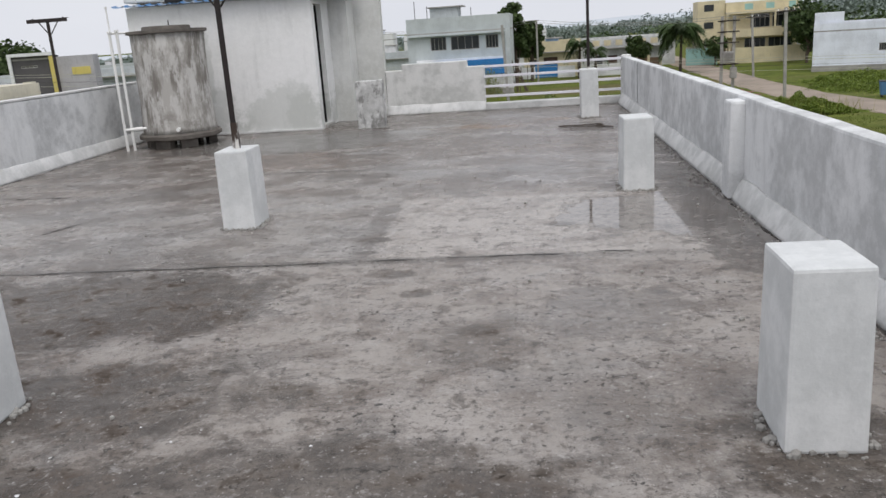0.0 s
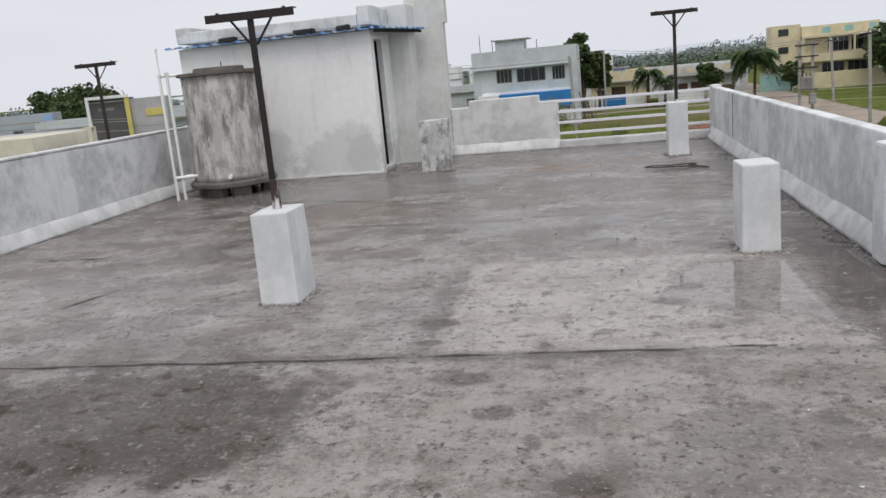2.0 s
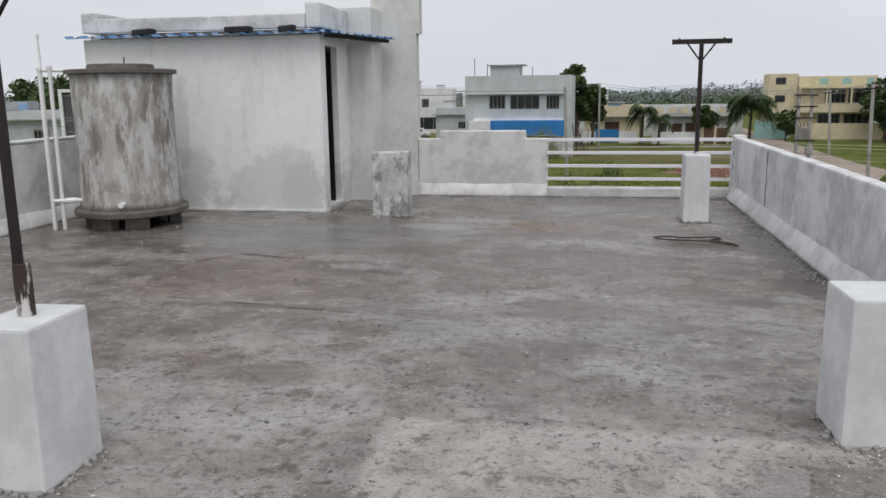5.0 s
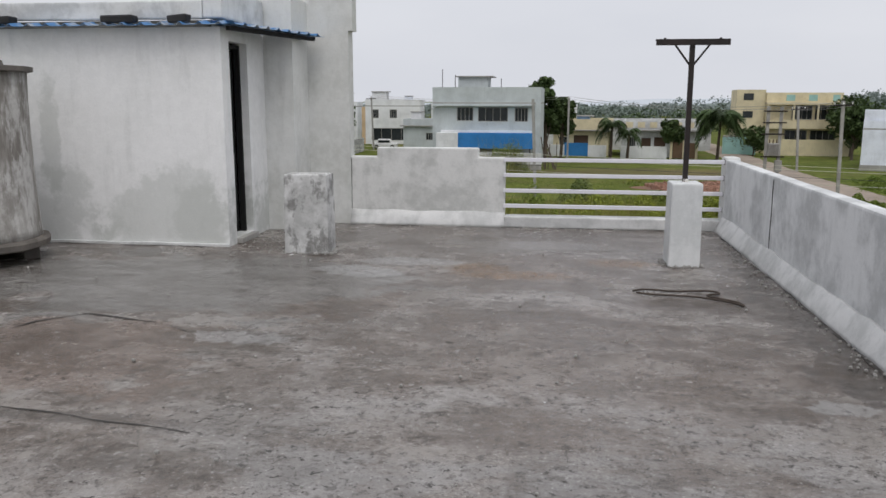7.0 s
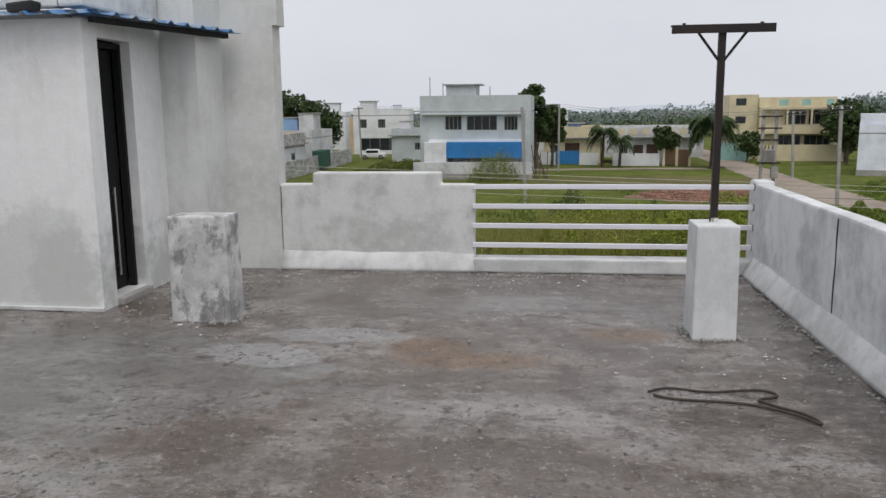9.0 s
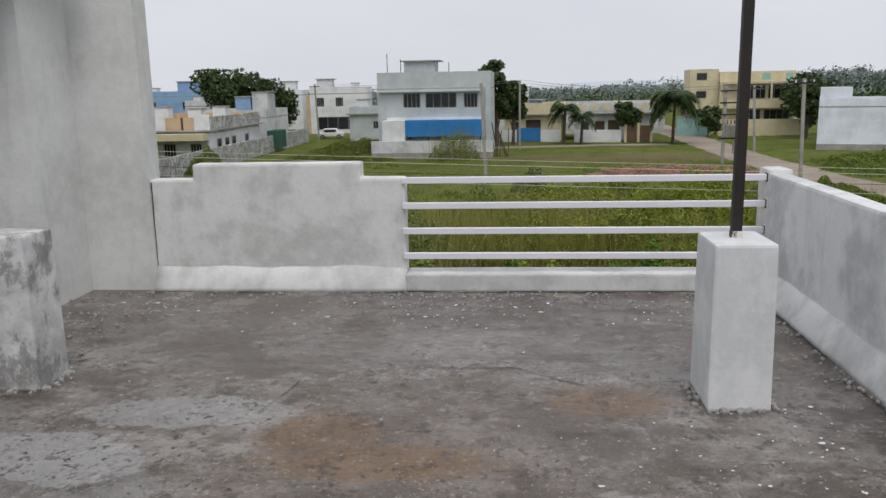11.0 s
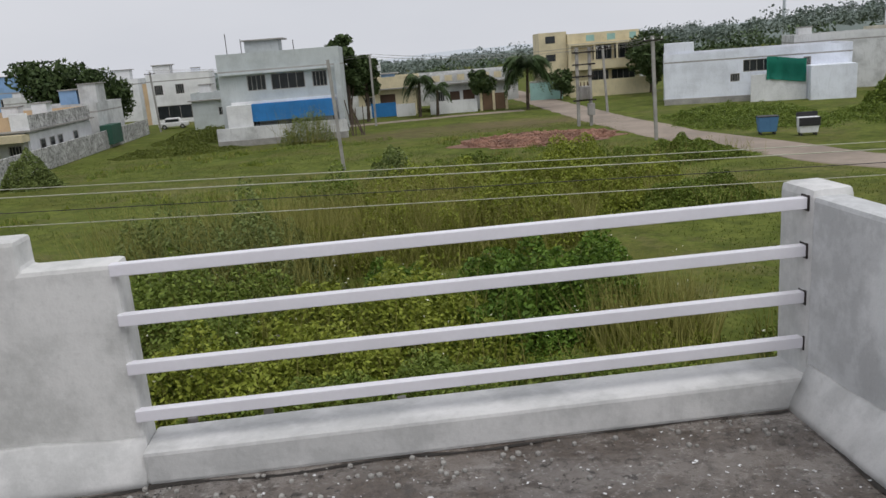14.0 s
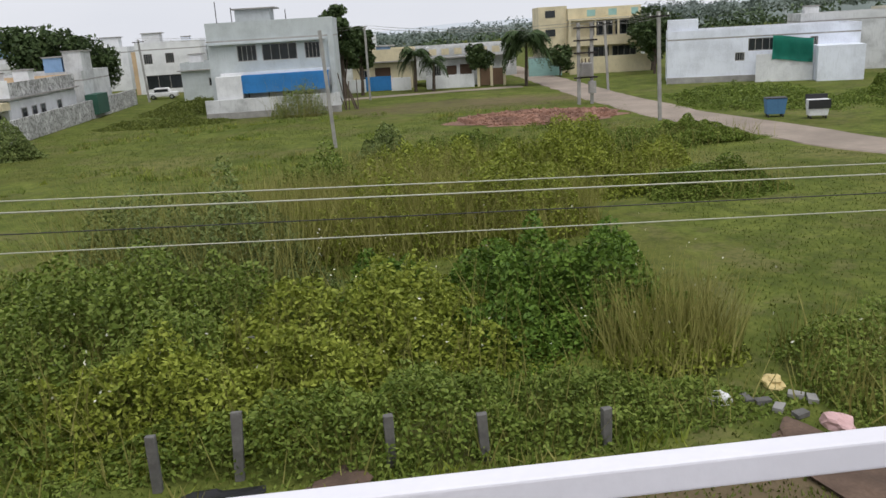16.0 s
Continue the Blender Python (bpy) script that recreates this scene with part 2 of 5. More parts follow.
far_end = n.math("MULTIPLY", n.blob(-0.4, 14.9, 3.4, 1.0, mid, 0.5), 0.62)
joints = most(n.blob(-1.6, 5.72, 2.6, 0.075, fine, 0.9), n.math("MULTIPLY", n.blob(-1.17, 6.75, 0.09, 1.1, mid, 0.9), 0.6), n.blob(-2.5, 9.58, 0.75, 0.07, fine, 0.8))
spots = most(*[n.blob(x_, y_, r_, r_ * 0.7, fine, 0.5) for x_, y_, r_ in ((-2.0, 3.95, 0.14), (-0.63, 5.0, 0.1), (-0.22, 4.37, 0.12), (-1.01, 3.68, 0.13), (-0.09, 3.94, 0.1), (-1.1, 6.3, 0.12), (-1.12, 5.95, 0.09), (-0.8, 5.4, 0.12), (0.85, 3.3, 0.13), (0.3, 6.6, 0.12))])
wet = most(n.math("MULTIPLY", soot, 1.0), edge, n.math("MULTIPLY", slick, 0.75), far_end, n.math("MULTIPLY", sheen, 0.6), n.math("MULTIPLY", joints, 0.8), n.math("MULTIPLY", spots, 0.95), n.ramp(broad, 0.5, 0.6, 0, 0.6))
damp_end = n.math("MULTIPLY", pour(-6.5, 1.9, 9.9, 15.9, 0.9), n.ramp(smear, 0.4, 0.6, 0.55, 0.12))
wet = n.math("MAXIMUM", n.math("MULTIPLY", wet, n.ramp(blot, 0.35, 0.6, 1, 0.6)), damp_end)
c = n.mix(n.math("MULTIPLY", wet, 0.86), c, (0.042, 0.032, 0.025))
c = n.mix(n.math("MULTIPLY", damp_core, 0.5), c, (0.05, 0.034, 0.024))
c = n.mix(n.math("MULTIPLY", skim, 0.6), c, (0.33, 0.325, 0.32))
c = n.mix(n.math("MULTIPLY", rust, 0.4), c, (0.17, 0.09, 0.035))
# wear: scabs, pits and aggregate
c = n.mix(n.ramp(blot, 0.57, 0.63, 0, 0.6), c, (0.07, 0.058, 0.049))
c = n.mix(n.ramp(n.noise(7.5, 7, 0.75), 0.57, 0.62, 0, 0.5), c, (0.06, 0.05, 0.042))
c = n.mix(n.ramp(fine, 0.55, 0.61, 0, 0.6), c, (0.05, 0.043, 0.037))
c = n.mix(n.ramp(fine, 0.36, 0.44, 0.5, 0), c, (0.4, 0.385, 0.37))
c = n.mix(n.math("MULTIPLY", n.ramp(pits, 0.585, 0.615, 0, 0.95), n.ramp(smear, 0.4, 0.6, 0.15, 1)), c, (0.03, 0.025, 0.021))
c = n.mix(n.ramp(grit, 0.56, 0.64, 0, 0.55), c, (0.065, 0.057, 0.05))
c = n.mix(n.ramp(grit, 0.33, 0.4, 0.6, 0), c, (0.5, 0.485, 0.47))
c = n.mix(n.ramp(crumb, 0.6, 0.68, 0, 0.5), c, (0.07, 0.062, 0.055))
r = n.math("SUBTRACT", n.ramp(mid, 0.35, 0.65, 0.15, 0.36), n.math("MULTIPLY", wet, 0.1))
r = n.math("SUBTRACT", r, n.math("MULTIPLY", slick, 0.26))
n.link(n.math("MAXIMUM", r, 0.05), n.b.inputs["Roughness"])
n.link(n.math("ADD", n.math("SUBTRACT", n.ramp(blot, 0.45, 0.62, 0.68, 0.3), n.math("MULTIPLY", n.math("MAXIMUM", soot, spots), 0.3)), n.math("MULTIPLY", slick, 0.2)), n.b.inputs["Specular IOR Level"])
h = n.math("ADD", n.math("ADD", n.math("MULTIPLY", fine, 1.4), n.math("MULTIPLY", grit, 0.5)), mid)
h = n.math("MULTIPLY", n.math("SUBTRACT", h, n.ramp(pits, 0.57, 0.64, 0, 0.6)), n.math("MAXIMUM", n.math("SUBTRACT", 1.0, n.math("MULTIPLY", slick, 1.05)), 0.0))
n.bump(h, 0.5, 0.016)
M["floor"] = n.colour(c)

# open ground: turf with worn earth
n = Nodes("turf_and_earth", 0.95)
n.b.inputs["Specular IOR Level"].default_value = 0.05
a, b2, f = n.noise(0.06, 5), n.noise(0.45, 6, 0.7), n.noise(5, 5, 0.7)
c = n.mix(n.ramp(b2, 0.3, 0.7), (0.075, 0.1, 0.02), (0.165, 0.19, 0.045))
c = n.mix(n.ramp(n.noise(0.17, 6, 0.7), 0.5, 0.62, 0, 0.6), c, (0.125, 0.125, 0.036))
c = n.mix(n.ramp(a, 0.56, 0.68, 0, 0.7), c, (0.2, 0.18, 0.075))
c = n.mix(n.ramp(n.noise(1.3, 8, 0.75), 0.48, 0.6, 0, 0.6), c, (0.06, 0.075, 0.022))
c = n.mix(n.ramp(n.noise(0.25, 8, 0.75), 0.52, 0.62, 0, 0.5), c, (0.17, 0.15, 0.07))
c = n.mix(n.ramp(f, 0.45, 0.65, 0, 0.55), c, (0.055, 0.08, 0.016))
earth = n.math("MAXIMUM", n.blob(4, 24.2, 16, 1.7, b2, 0.5), n.math("MULTIPLY", n.blob(9, 88, 12, 5, b2, 0.6), 0.6))
c = n.mix(n.math("MULTIPLY", earth, 0.8), c, (0.15, 0.105, 0.075))
n.bump(f, 0.6, 0.08)
M["turf"] = n.colour(c)


def leaf(name, a, b):
    n = Nodes(name, 0.55)
    g = n.t.nodes.new("ShaderNodeNewGeometry").outputs["Random Per Island"]
    patchy = n.noise(0.5, 4)
    c = n.mix(g, a, b)
    c = n.mix(n.ramp(patchy, 0.35, 0.7, 0, 0.4), c, tuple(x * 0.6 for x in a))
    n.b.inputs["Specular IOR Level"].default_value = 0.15
    return n.colour(c)


M["weed"] = leaf("weed_leaf", (0.09, 0.14, 0.02), (0.23, 0.29, 0.06))
M["vine"] = leaf("vine_leaf", (0.07, 0.135, 0.02), (0.17, 0.27, 0.04))
M["lime"] = leaf("creeper_leaf", (0.15, 0.19, 0.022), (0.32, 0.36, 0.06))
M["dry"] = leaf("dry_stem", (0.2, 0.2, 0.05), (0.36, 0.34, 0.11))
M["grass"] = leaf("grass_blade", (0.09, 0.12, 0.022), (0.18, 0.205, 0.046))
M["crown"] = leaf("tree_leaf", (0.035, 0.06, 0.02), (0.095, 0.135, 0.05))
M["shrub"] = leaf("grey_green_shrub_leaf", (0.11, 0.15, 0.045), (0.23, 0.28, 0.09))
M["palm"] = leaf("palm_leaf", (0.04, 0.07, 0.025), (0.09, 0.13, 0.05))
# Distance haze is put into these leaf and hill colours, paler farther off.
M["near_woods"] = leaf("hazed_village_leaf", (0.055, 0.085, 0.04), (0.1, 0.14, 0.07))
M["woods"] = leaf("hazed_wood_leaf", (0.15, 0.19, 0.165), (0.19, 0.23, 0.2))
M["pale_woods"] = leaf("pale_hazed_wood_leaf", (0.2, 0.24, 0.23), (0.24, 0.28, 0.265))
M["far_hill"] = plain("hazed_hill", (0.5, 0.54, 0.58), 1.0, 0.06, 0.01, 0.1)
M["haze_toned_woods"] = plain("haze_toned_woods", (0.2, 0.24, 0.225), 1.0, 0.15, 0.03, 0.25)
M["flower"] = plain("small_white_flower", (0.75, 0.75, 0.6), 0.7, 0.1)


def tint(name, col, var=0.2):
    if name not in M:
        M[name] = whitewash(name, tuple(c * (1 - var) for c in col), col, 0.35, 0.6, scale=0.45)
    return M[name]


# ---- mesh helpers ----
def box(bm, x0, x1, y0, y1, z0, z1):
    m = Matrix.Translation(((x0 + x1) / 2, (y0 + y1) / 2, (z0 + z1) / 2)) @ Matrix.Diagonal((abs(x1 - x0), abs(y1 - y0), abs(z1 - z0), 1))
    return bmesh.ops.create_cube(bm, size=1, matrix=m)["verts"]


def soft(bm, width=0.01, segments=2):
    bmesh.ops.bevel(bm, geom=bm.edges[:], offset=width, segments=segments, affect="EDGES", profile=0.6)
    return bm


def rough_up(bm, amount, scale=2.0):
    for v in bm.verts:
        v.co += noise.noise_vector(v.co * scale) * amount
    return bm


def blocks(*dims, bevel=0.0):
    bm = bmesh.new()
    for d in dims:
        box(bm, *d)
    return soft(bm, bevel) if bevel else bm


def tube(bm, a, b, r, r2=None, sides=10):
    a, b = Vector(a), Vector(b)
    m = Matrix.Translation((a + b) / 2) @ (b - a).to_track_quat("Z", "Y").to_matrix().to_4x4()
    return bmesh.ops.create_cone(bm, cap_ends=True, segments=sides, radius1=r, radius2=r if r2 is None else r2, depth=(b - a).length, matrix=m)["verts"]


def revolve(bm, profile, sides=40):
    rings = [[bm.verts.new((r * math.cos(2 * math.pi * i / sides), r * math.sin(2 * math.pi * i / sides), z)) for i in range(sides)] for r, z in profile]
    for a, b in zip(rings, rings[1:]):
        for i in range(sides):
            bm.faces.new((a[i], a[(i + 1) % sides], b[(i + 1) % sides], b[i]))
    bm.faces.new(rings[0][::-1])
    bm.faces.new(rings[-1])
    return bm


def wall_with_holes(bm, x0, x1, z0, z1, y0, y1, holes):
    """A wall along x with rectangular openings (xa, xb, za, zb) right through it."""
    xs = sorted({x0, x1, *(v for h in holes for v in h[:2])})
    zs = sorted({z0, z1, *(v for h in holes for v in h[2:])})
    for xa, xb in zip(xs, xs[1:]):
        run = None
        for za, zb in zip(zs, zs[1:]):
            cx, cz = (xa + xb) / 2, (za + zb) / 2
            if any(h[0] < cx < h[1] and h[2] < cz < h[3] for h in holes):
                if run:
                    box(bm, xa, xb, y0, y1, *run)
                run = None
            else:
                run = (run[0], zb) if run else (za, zb)
        if run:
            box(bm, xa, xb, y0, y1, *run)
    bmesh.ops.remove_doubles(bm, verts=bm.verts[:], dist=0.0005)
    return bm


def mesh_ob(name, bm, material, smooth=False):
    me = bpy.data.meshes.new(name)
    bm.normal_update()
    bm.to_mesh(me)
    bm.free()
    me.materials.append(material)
    if smooth:
        me.polygons.foreach_set("use_smooth", [True] * len(me.polygons))
    return new(name, me)


def part(name, bm, material, parent, label="", smooth=False):
    ob = mesh_ob(name, bm, material, smooth)
    ob.parent = parent
    return tagged(ob, label)


def thing(name, label, category, m=None, group="", kind=""):
    ob = new(name)
    ob.matrix_basis = m or Matrix.Identity(4)
    return tagged(ob, label, category, group, kind)


def raw(name, verts, faces, material):
    me = bpy.data.meshes.new(name)
    me.from_pydata(verts, [], faces)
    me.materials.append(material)
    return new(name, me)


def quads(name, centre, size, material, flat=0.0, long=1.0):
    """Leaves: one small bent quad round each centre, turned at random."""
    k = len(centre)
    u = rng.normal(size=(k, 3))
    u[:, 2] *= 1 - flat
    u /= np.linalg.norm(u, axis=1)[:, None]
    w = np.cross(u, rng.normal(size=(k, 3)))
    w /= np.linalg.norm(w, axis=1)[:, None]
    s = (size * rng.uniform(0.6, 1.4, k))[:, None]
    p = np.stack([centre - u * s * long, centre + w * s * 0.5, centre + u * s * long, centre - w * s * 0.5], 1).reshape(-1, 3)
    return raw(name, p.tolist(), np.arange(4 * k).reshape(-1, 4).tolist(), material)


def blades(name, foot, height, width, material, lean=0.35):
    """Upright blades or stems: one tall triangle from each foot."""
    k = len(foot)
    a = rng.uniform(0, 2 * math.pi, k)
    h = height * rng.uniform(0.5, 1.2, k)
    side = np.stack([np.cos(a), np.sin(a), np.zeros(k)], 1) * width * rng.uniform(0.7, 1.3, k)[:, None]
    tip = foot + np.stack([rng.normal(0, lean, k) * h, rng.normal(0, lean, k) * h, h], 1)
    p = np.stack([foot - side, foot + side, tip], 1).reshape(-1, 3)
    return raw(name, p.tolist(), np.arange(3 * k).reshape(-1, 3).tolist(), material)


# ---- the roof terrace ----
FAR, RIGHT, LEFT, BACK = 15.8, 1.8, -6.55, -4.0
floor = tagged(mesh_ob("floor", blocks((LEFT - 0.1, RIGHT + 0.1, BACK - 0.1, FAR + 0.16, -0.18, 0.0)), M["floor"]), "worn grey cement roof floor, stained and partly wet", "floor", kind="structure")
tagged(mesh_ob("building_wall", blocks((LEFT, RIGHT + 0.1, BACK, FAR + 0.12, GROUND, -0.18)), M["concrete"]), "cement walls of the house below the terrace", "wall", kind="structure")


def gridded(x0, x1, y0, y1, z0, z1, step, bevel, amount):
    """A plastered wall, its faces cut fine enough to be a little uneven."""
    bm = bmesh.new()
    box(bm, x0, x1, y0, y1, z0, z1)
    soft(bm, bevel, 2)
    for axis, lo, hi in ((0, x0, x1), (1, y0, y1), (2, z0, z1)):
        for i in range(1, int((hi - lo) / step)):
            co, no = Vector(), Vector()
            co[axis], no[axis] = lo + i * step, 1
            bmesh.ops.bisect_plane(bm, geom=bm.verts[:] + bm.edges[:] + bm.faces[:], plane_co=co, plane_no=no)
    return rough_up(bm, amount, 1.3)


def skirt(name, length, m):
    """The sloped cement fillet at the foot of a wall, along x, its back at y = 0."""
    bm = bmesh.new()
    k = max(2, int(length / 0.12))
    rows = []
    for i in range(k + 1):
        x = length * i / k
        d = noise.noise(Vector((x * 3, length, 0))) * 0.012
        rows.append([bm.verts.new(p) for p in ((x, 0, -0.01), (x, -0.09 - d, -0.01), (x, -0.085 - d, 0.03), (x, -0.016, 0.165 + d * 2), (x, 0, 0.175 + d * 2))])
    for a, b in zip(rows, rows[1:]):
        for j in range(5):
            bm.faces.new((a[j], b[j], b[(j + 1) % 5], a[(j + 1) % 5]))
    bm.faces.new(rows[0])
    bm.faces.new(rows[-1][::-1])
    bmesh.ops.recalc_face_normals(bm, faces=bm.faces[:])
    ob = mesh_ob(name, bm, M["skirting"], True)
    ob.matrix_basis = m
    return tagged(ob, "whitewashed sloping cement fillet at the wall foot", "skirting", kind="structure")


tagged(mesh_ob("wall_east", gridded(RIGHT, RIGHT + 0.13, BACK, FAR + 0.06, 0, 0.83, 0.4, 0.02, 0.008), M["parapet"]), "lime-washed cement parapet wall with cloudy patches", "parapet", kind="structure")
skirt("skirting_east", FAR - BACK - 0.1, pose(RIGHT, FAR - 0.06, 0, 0, 0, -90))
tagged(mesh_ob("wall_west", gridded(LEFT - 0.14, LEFT, BACK, 14.0, 0, 0.97, 0.4, 0.02, 0.008), M["parapet"]), "lime-washed cement parapet wall with a white top edge", "parapet", kind="structure")
tagged(mesh_ob("trim_west", gridded(LEFT - 0.155, LEFT + 0.006, BACK, 14.0, 0.972, 1.0, 0.5, 0.008, 0.003), M["skirting"]), "white painted top edge of the parapet", "trim", kind="structure")
skirt("skirting_west", 14.0 - BACK, pose(LEFT, BACK, 0, 0, 0, 90))
tagged(mesh_ob("wall_south", gridded(LEFT, RIGHT, BACK - 0.13, BACK, 0, 0.85, 0.4, 0.02, 0.008), M["parapet"]), "lime-washed cement parapet wall", "parapet", kind="structure")

# far parapet: solid part with a raised middle, then a low kerb with rails
wall = bmesh.new()
outline = ((-2.62, 0), (-0.72, 0), (-0.72, 0.82), (-1.04, 0.82), (-1.04, 0.93), (-2.28, 0.93), (-2.28, 0.82), (-2.62, 0.82))
face = wall.faces.new([wall.verts.new((x, FAR, z)) for x, z in outline])
pulled = bmesh.ops.extrude_face_region(wall, geom=[face])["geom"]
bmesh.ops.translate(wall, vec=(0, 0.15, 0), verts=[v for v in pulled if isinstance(v, bmesh.types.BMVert)])
bmesh.ops.recalc_face_normals(wall, faces=wall.faces[:])
soft(wall, 0.018, 2)
for axis, lo, hi in ((0, -2.62, -0.72), (2, 0, 0.93)):
    for i in range(1, int((hi - lo) / 0.25)):
        co, no = Vector(), Vector()
        co[axis], no[axis] = lo + i * 0.25, 1
        bmesh.ops.bisect_plane(wall, geom=wall.verts[:] + wall.edges[:] + wall.faces[:], plane_co=co, plane_no=no)
rough_up(wall, 0.006, 1.3)
tagged(mesh_ob("wall_north", wall, M["north_parapet"]), "lime-washed parapet wall with a raised stepped middle", "parapet", kind="structure")
skirt("skirting_north", 1.88, pose(-2.6, FAR, 0))
kerb = tagged(mesh_ob("kerb", gridded(-0.72, RIGHT, FAR - 0.07, FAR + 0.16, 0, 0.13, 0.3, 0.015, 0.006), M["skirting"]), "white cement kerb under the open rails", "kerb", kind="structure")
railing = thing("railing", "white painted horizontal steel rails between parapet walls", "railing", pose(-0.74, FAR, 0))
for z in (0.25, 0.433, 0.617, 0.80):
    part("rail", blocks((0, 2.56, -0.02, 0.02, z - 0.022, z + 0.022), bevel=0.004), M["rail"], railing)
    # Added dark plate stands for the small dark gap at the rail's end.
    part("gap_plate", blocks((2.527, 2.535, -0.027, 0.027, z - 0.03, z + 0.03), bevel=0.003), M["iron"], railing, "dark plate standing for the gap at the rail end")
post = gridded(RIGHT - 0.012, RIGHT + 0.16, FAR - 0.05, FAR + 0.19, 0, 0.86, 0.25, 0.035, 0.006)
tagged(mesh_ob("wall_end_post", post, M["skirting"]), "white rounded end post of the parapet", "post", kind="structure")

# open joints in the plaster
tagged(mesh_ob("wall_joint_east", rough_up(gridded(RIGHT - 0.004, RIGHT + 0.02, 13.7, 13.712, 0.15, 0.8, 0.06, 0.001, 0.0), 0.006, 5), M["crack"]), "dark vertical joint in the parapet plaster", "joint", kind="structure")
tagged(mesh_ob("wall_joint_north", rough_up(gridded(-2.6, -2.594, FAR - 0.006, FAR + 0.02, 0.16, 0.8, 0.06, 0.001, 0.0), 0.004, 5), M["crack"]), "dark joint between parapet and stair tower", "joint", kind="structure")

# pilasters on the parapets
tagged(mesh_ob("pilaster_east", gridded(RIGHT - 0.12, RIGHT + 0.02, 7.2, 7.42, 0, 0.8, 0.2, 0.025, 0.01), M["parapet"]), "grey-white cement pilaster on the parapet", "pilaster", kind="structure")
tagged(mesh_ob("pilaster_west", gridded(LEFT - 0.02, LEFT + 0.4, 8.3, 8.55, 0, 0.9, 0.2, 0.025, 0.01), M["parapet"]), "white cement pilaster on the parapet", "pilaster", kind="structure")


# ---- column stubs and iron T posts ----
def column_stub(x, y, w, d, h, material, label):
    bm = gridded(-w / 2, w / 2, -d / 2, d / 2, 0, h, 0.12, 0.014, 0.006)
    for v in bm.verts:
        f = 1 + 0.05 * (1 - v.co.z / h)
        v.co.x *= f
        v.co.y *= f
    ob = mesh_ob("column_stub", bm, material)
    ob.matrix_basis = pose(x, y, 0, 0, 0, rnd.uniform(-1.5, 1.5))
    tagged(ob, label, "pillar", "column stubs on the terrace")
    # crumbs of mortar round the foot
    foot = bmesh.new()
    for i in range(60):
        a = rnd.uniform(0, 1)
        side = rnd.choice(((1, 0), (-1, 0), (0, 1), (0, -1)))
        px = side[0] * (w / 2 + rnd.uniform(0, 0.05)) + (side[1] != 0) * (a - 0.5) * w
        py = side[1] * (d / 2 + rnd.uniform(0, 0.05)) + (side[0] != 0) * (a - 0.5) * d
        s = rnd.uniform(0.006, 0.02)
        bmesh.ops.create_icosphere(foot, subdivisions=1, radius=s, matrix=Matrix.Translation((x + px, y + py, s * 0.4)))
    crumbs = mesh_ob("mortar_crumbs", foot, M["concrete"])
    tagged(crumbs, "grey mortar crumbs round the pillar foot", "debris", kind="stuff")


column_stub(1.06, 3.30, 0.27, 0.36, 0.67, M["pillar"], "short white-painted cement column stub")
column_stub(-2.36, 3.42, 0.27, 0.36, 0.68, M["pillar"], "short white-painted cement column stub")
column_stub(-2.37, 7.02, 0.27, 0.38, 0.66, M["pillar"], "short white column stub under an iron T post")
column_stub(1.03, 7.90, 0.26, 0.36, 0.65, M["pillar"], "short white column stub beside a puddle")
column_stub(1.045, 13.78, 0.27, 0.34, 0.76, M["pillar"], "short white column stub under an iron T post")
column_stub(-2.54, 13.88, 0.43, 0.27, 0.78, M["old_pillar"], "blackened column stub with peeling whitewash")


def t_post(x, y, z0, top, label, w=0.05, rz=0, splash=0.035):
    ob = thing("iron_t_post", label, "post", pose(x, y, z0, 0, 0, rz), "iron T posts")
    h = top - z0
    bm = blocks((-w / 2, w / 2, -0.02, -0.013, 0, h - 0.05), (-w / 2, -w / 2 + 0.007, -0.013, 0.02, 0, h - 0.05))
    part("upright", bm, M["iron"], ob)
    part("crossbar", blocks((-0.32, 0.32, -0.03, 0.03, h - 0.008, h), (-0.32, 0.32, -0.034, -0.028, h - 0.055, h), bevel=0.002), M["iron"], ob)
    for s in (-1, 1):
        bm = bmesh.new()
        tube(bm, (s * 0.02, 0, h - 0.22), (s * 0.17, 0, h - 0.02), 0.009, sides=6)
        part("brace", bm, M["iron"], ob)
        bm = bmesh.new()
        tube(bm, (s * 0.24, 0, h), (s * 0.24, 0, h + 0.012), 0.012, sides=6)
        part("bolt", bm, M["iron"], ob)
    part("painted_foot", blocks((-w / 2 - 0.003, w / 2 + 0.003, -0.026, 0.024, 0, splash), bevel=0.006), M["splashed"], ob, "white paint splashed on the post's foot")
    return ob


t_post(-2.37, 7.02, 0.655, 2.02, "dark rusted iron T post on a column stub", 0.046, splash=0.22)
t_post(1.045, 13.80, 0.755, 2.03, "dark rusted iron T post on a column stub", 0.044)
t_post(-6.95, 12.2, 0.9, 2.05, "dark iron T post on the neighbour's wall top")

# ---- stair hut ----
HX, HY = -3.44, 14.0
hut = bmesh.new()
box(hut, -6.62, HX, HY, HY + 0.15, 0, 2.2)
side = bmesh.new()
wall_with_holes(side, HY + 0.15, 15.18, 0, 2.24, -0.15, 0, [(HY + 0.2, 14.68, 0.06, 2.08)])
for v in side.verts:
    v.co = Vector((HX + v.co.y, v.co.x, v.co.z))
tmp = bpy.data.meshes.new("tmp")
side.to_mesh(tmp)
side.free()
hut.from_mesh(tmp)
bpy.data.meshes.remove(tmp)
box(hut, -6.62, -6.47, HY + 0.15, 18.0, 0, 2.24)
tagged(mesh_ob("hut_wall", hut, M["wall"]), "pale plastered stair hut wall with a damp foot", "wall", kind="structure")
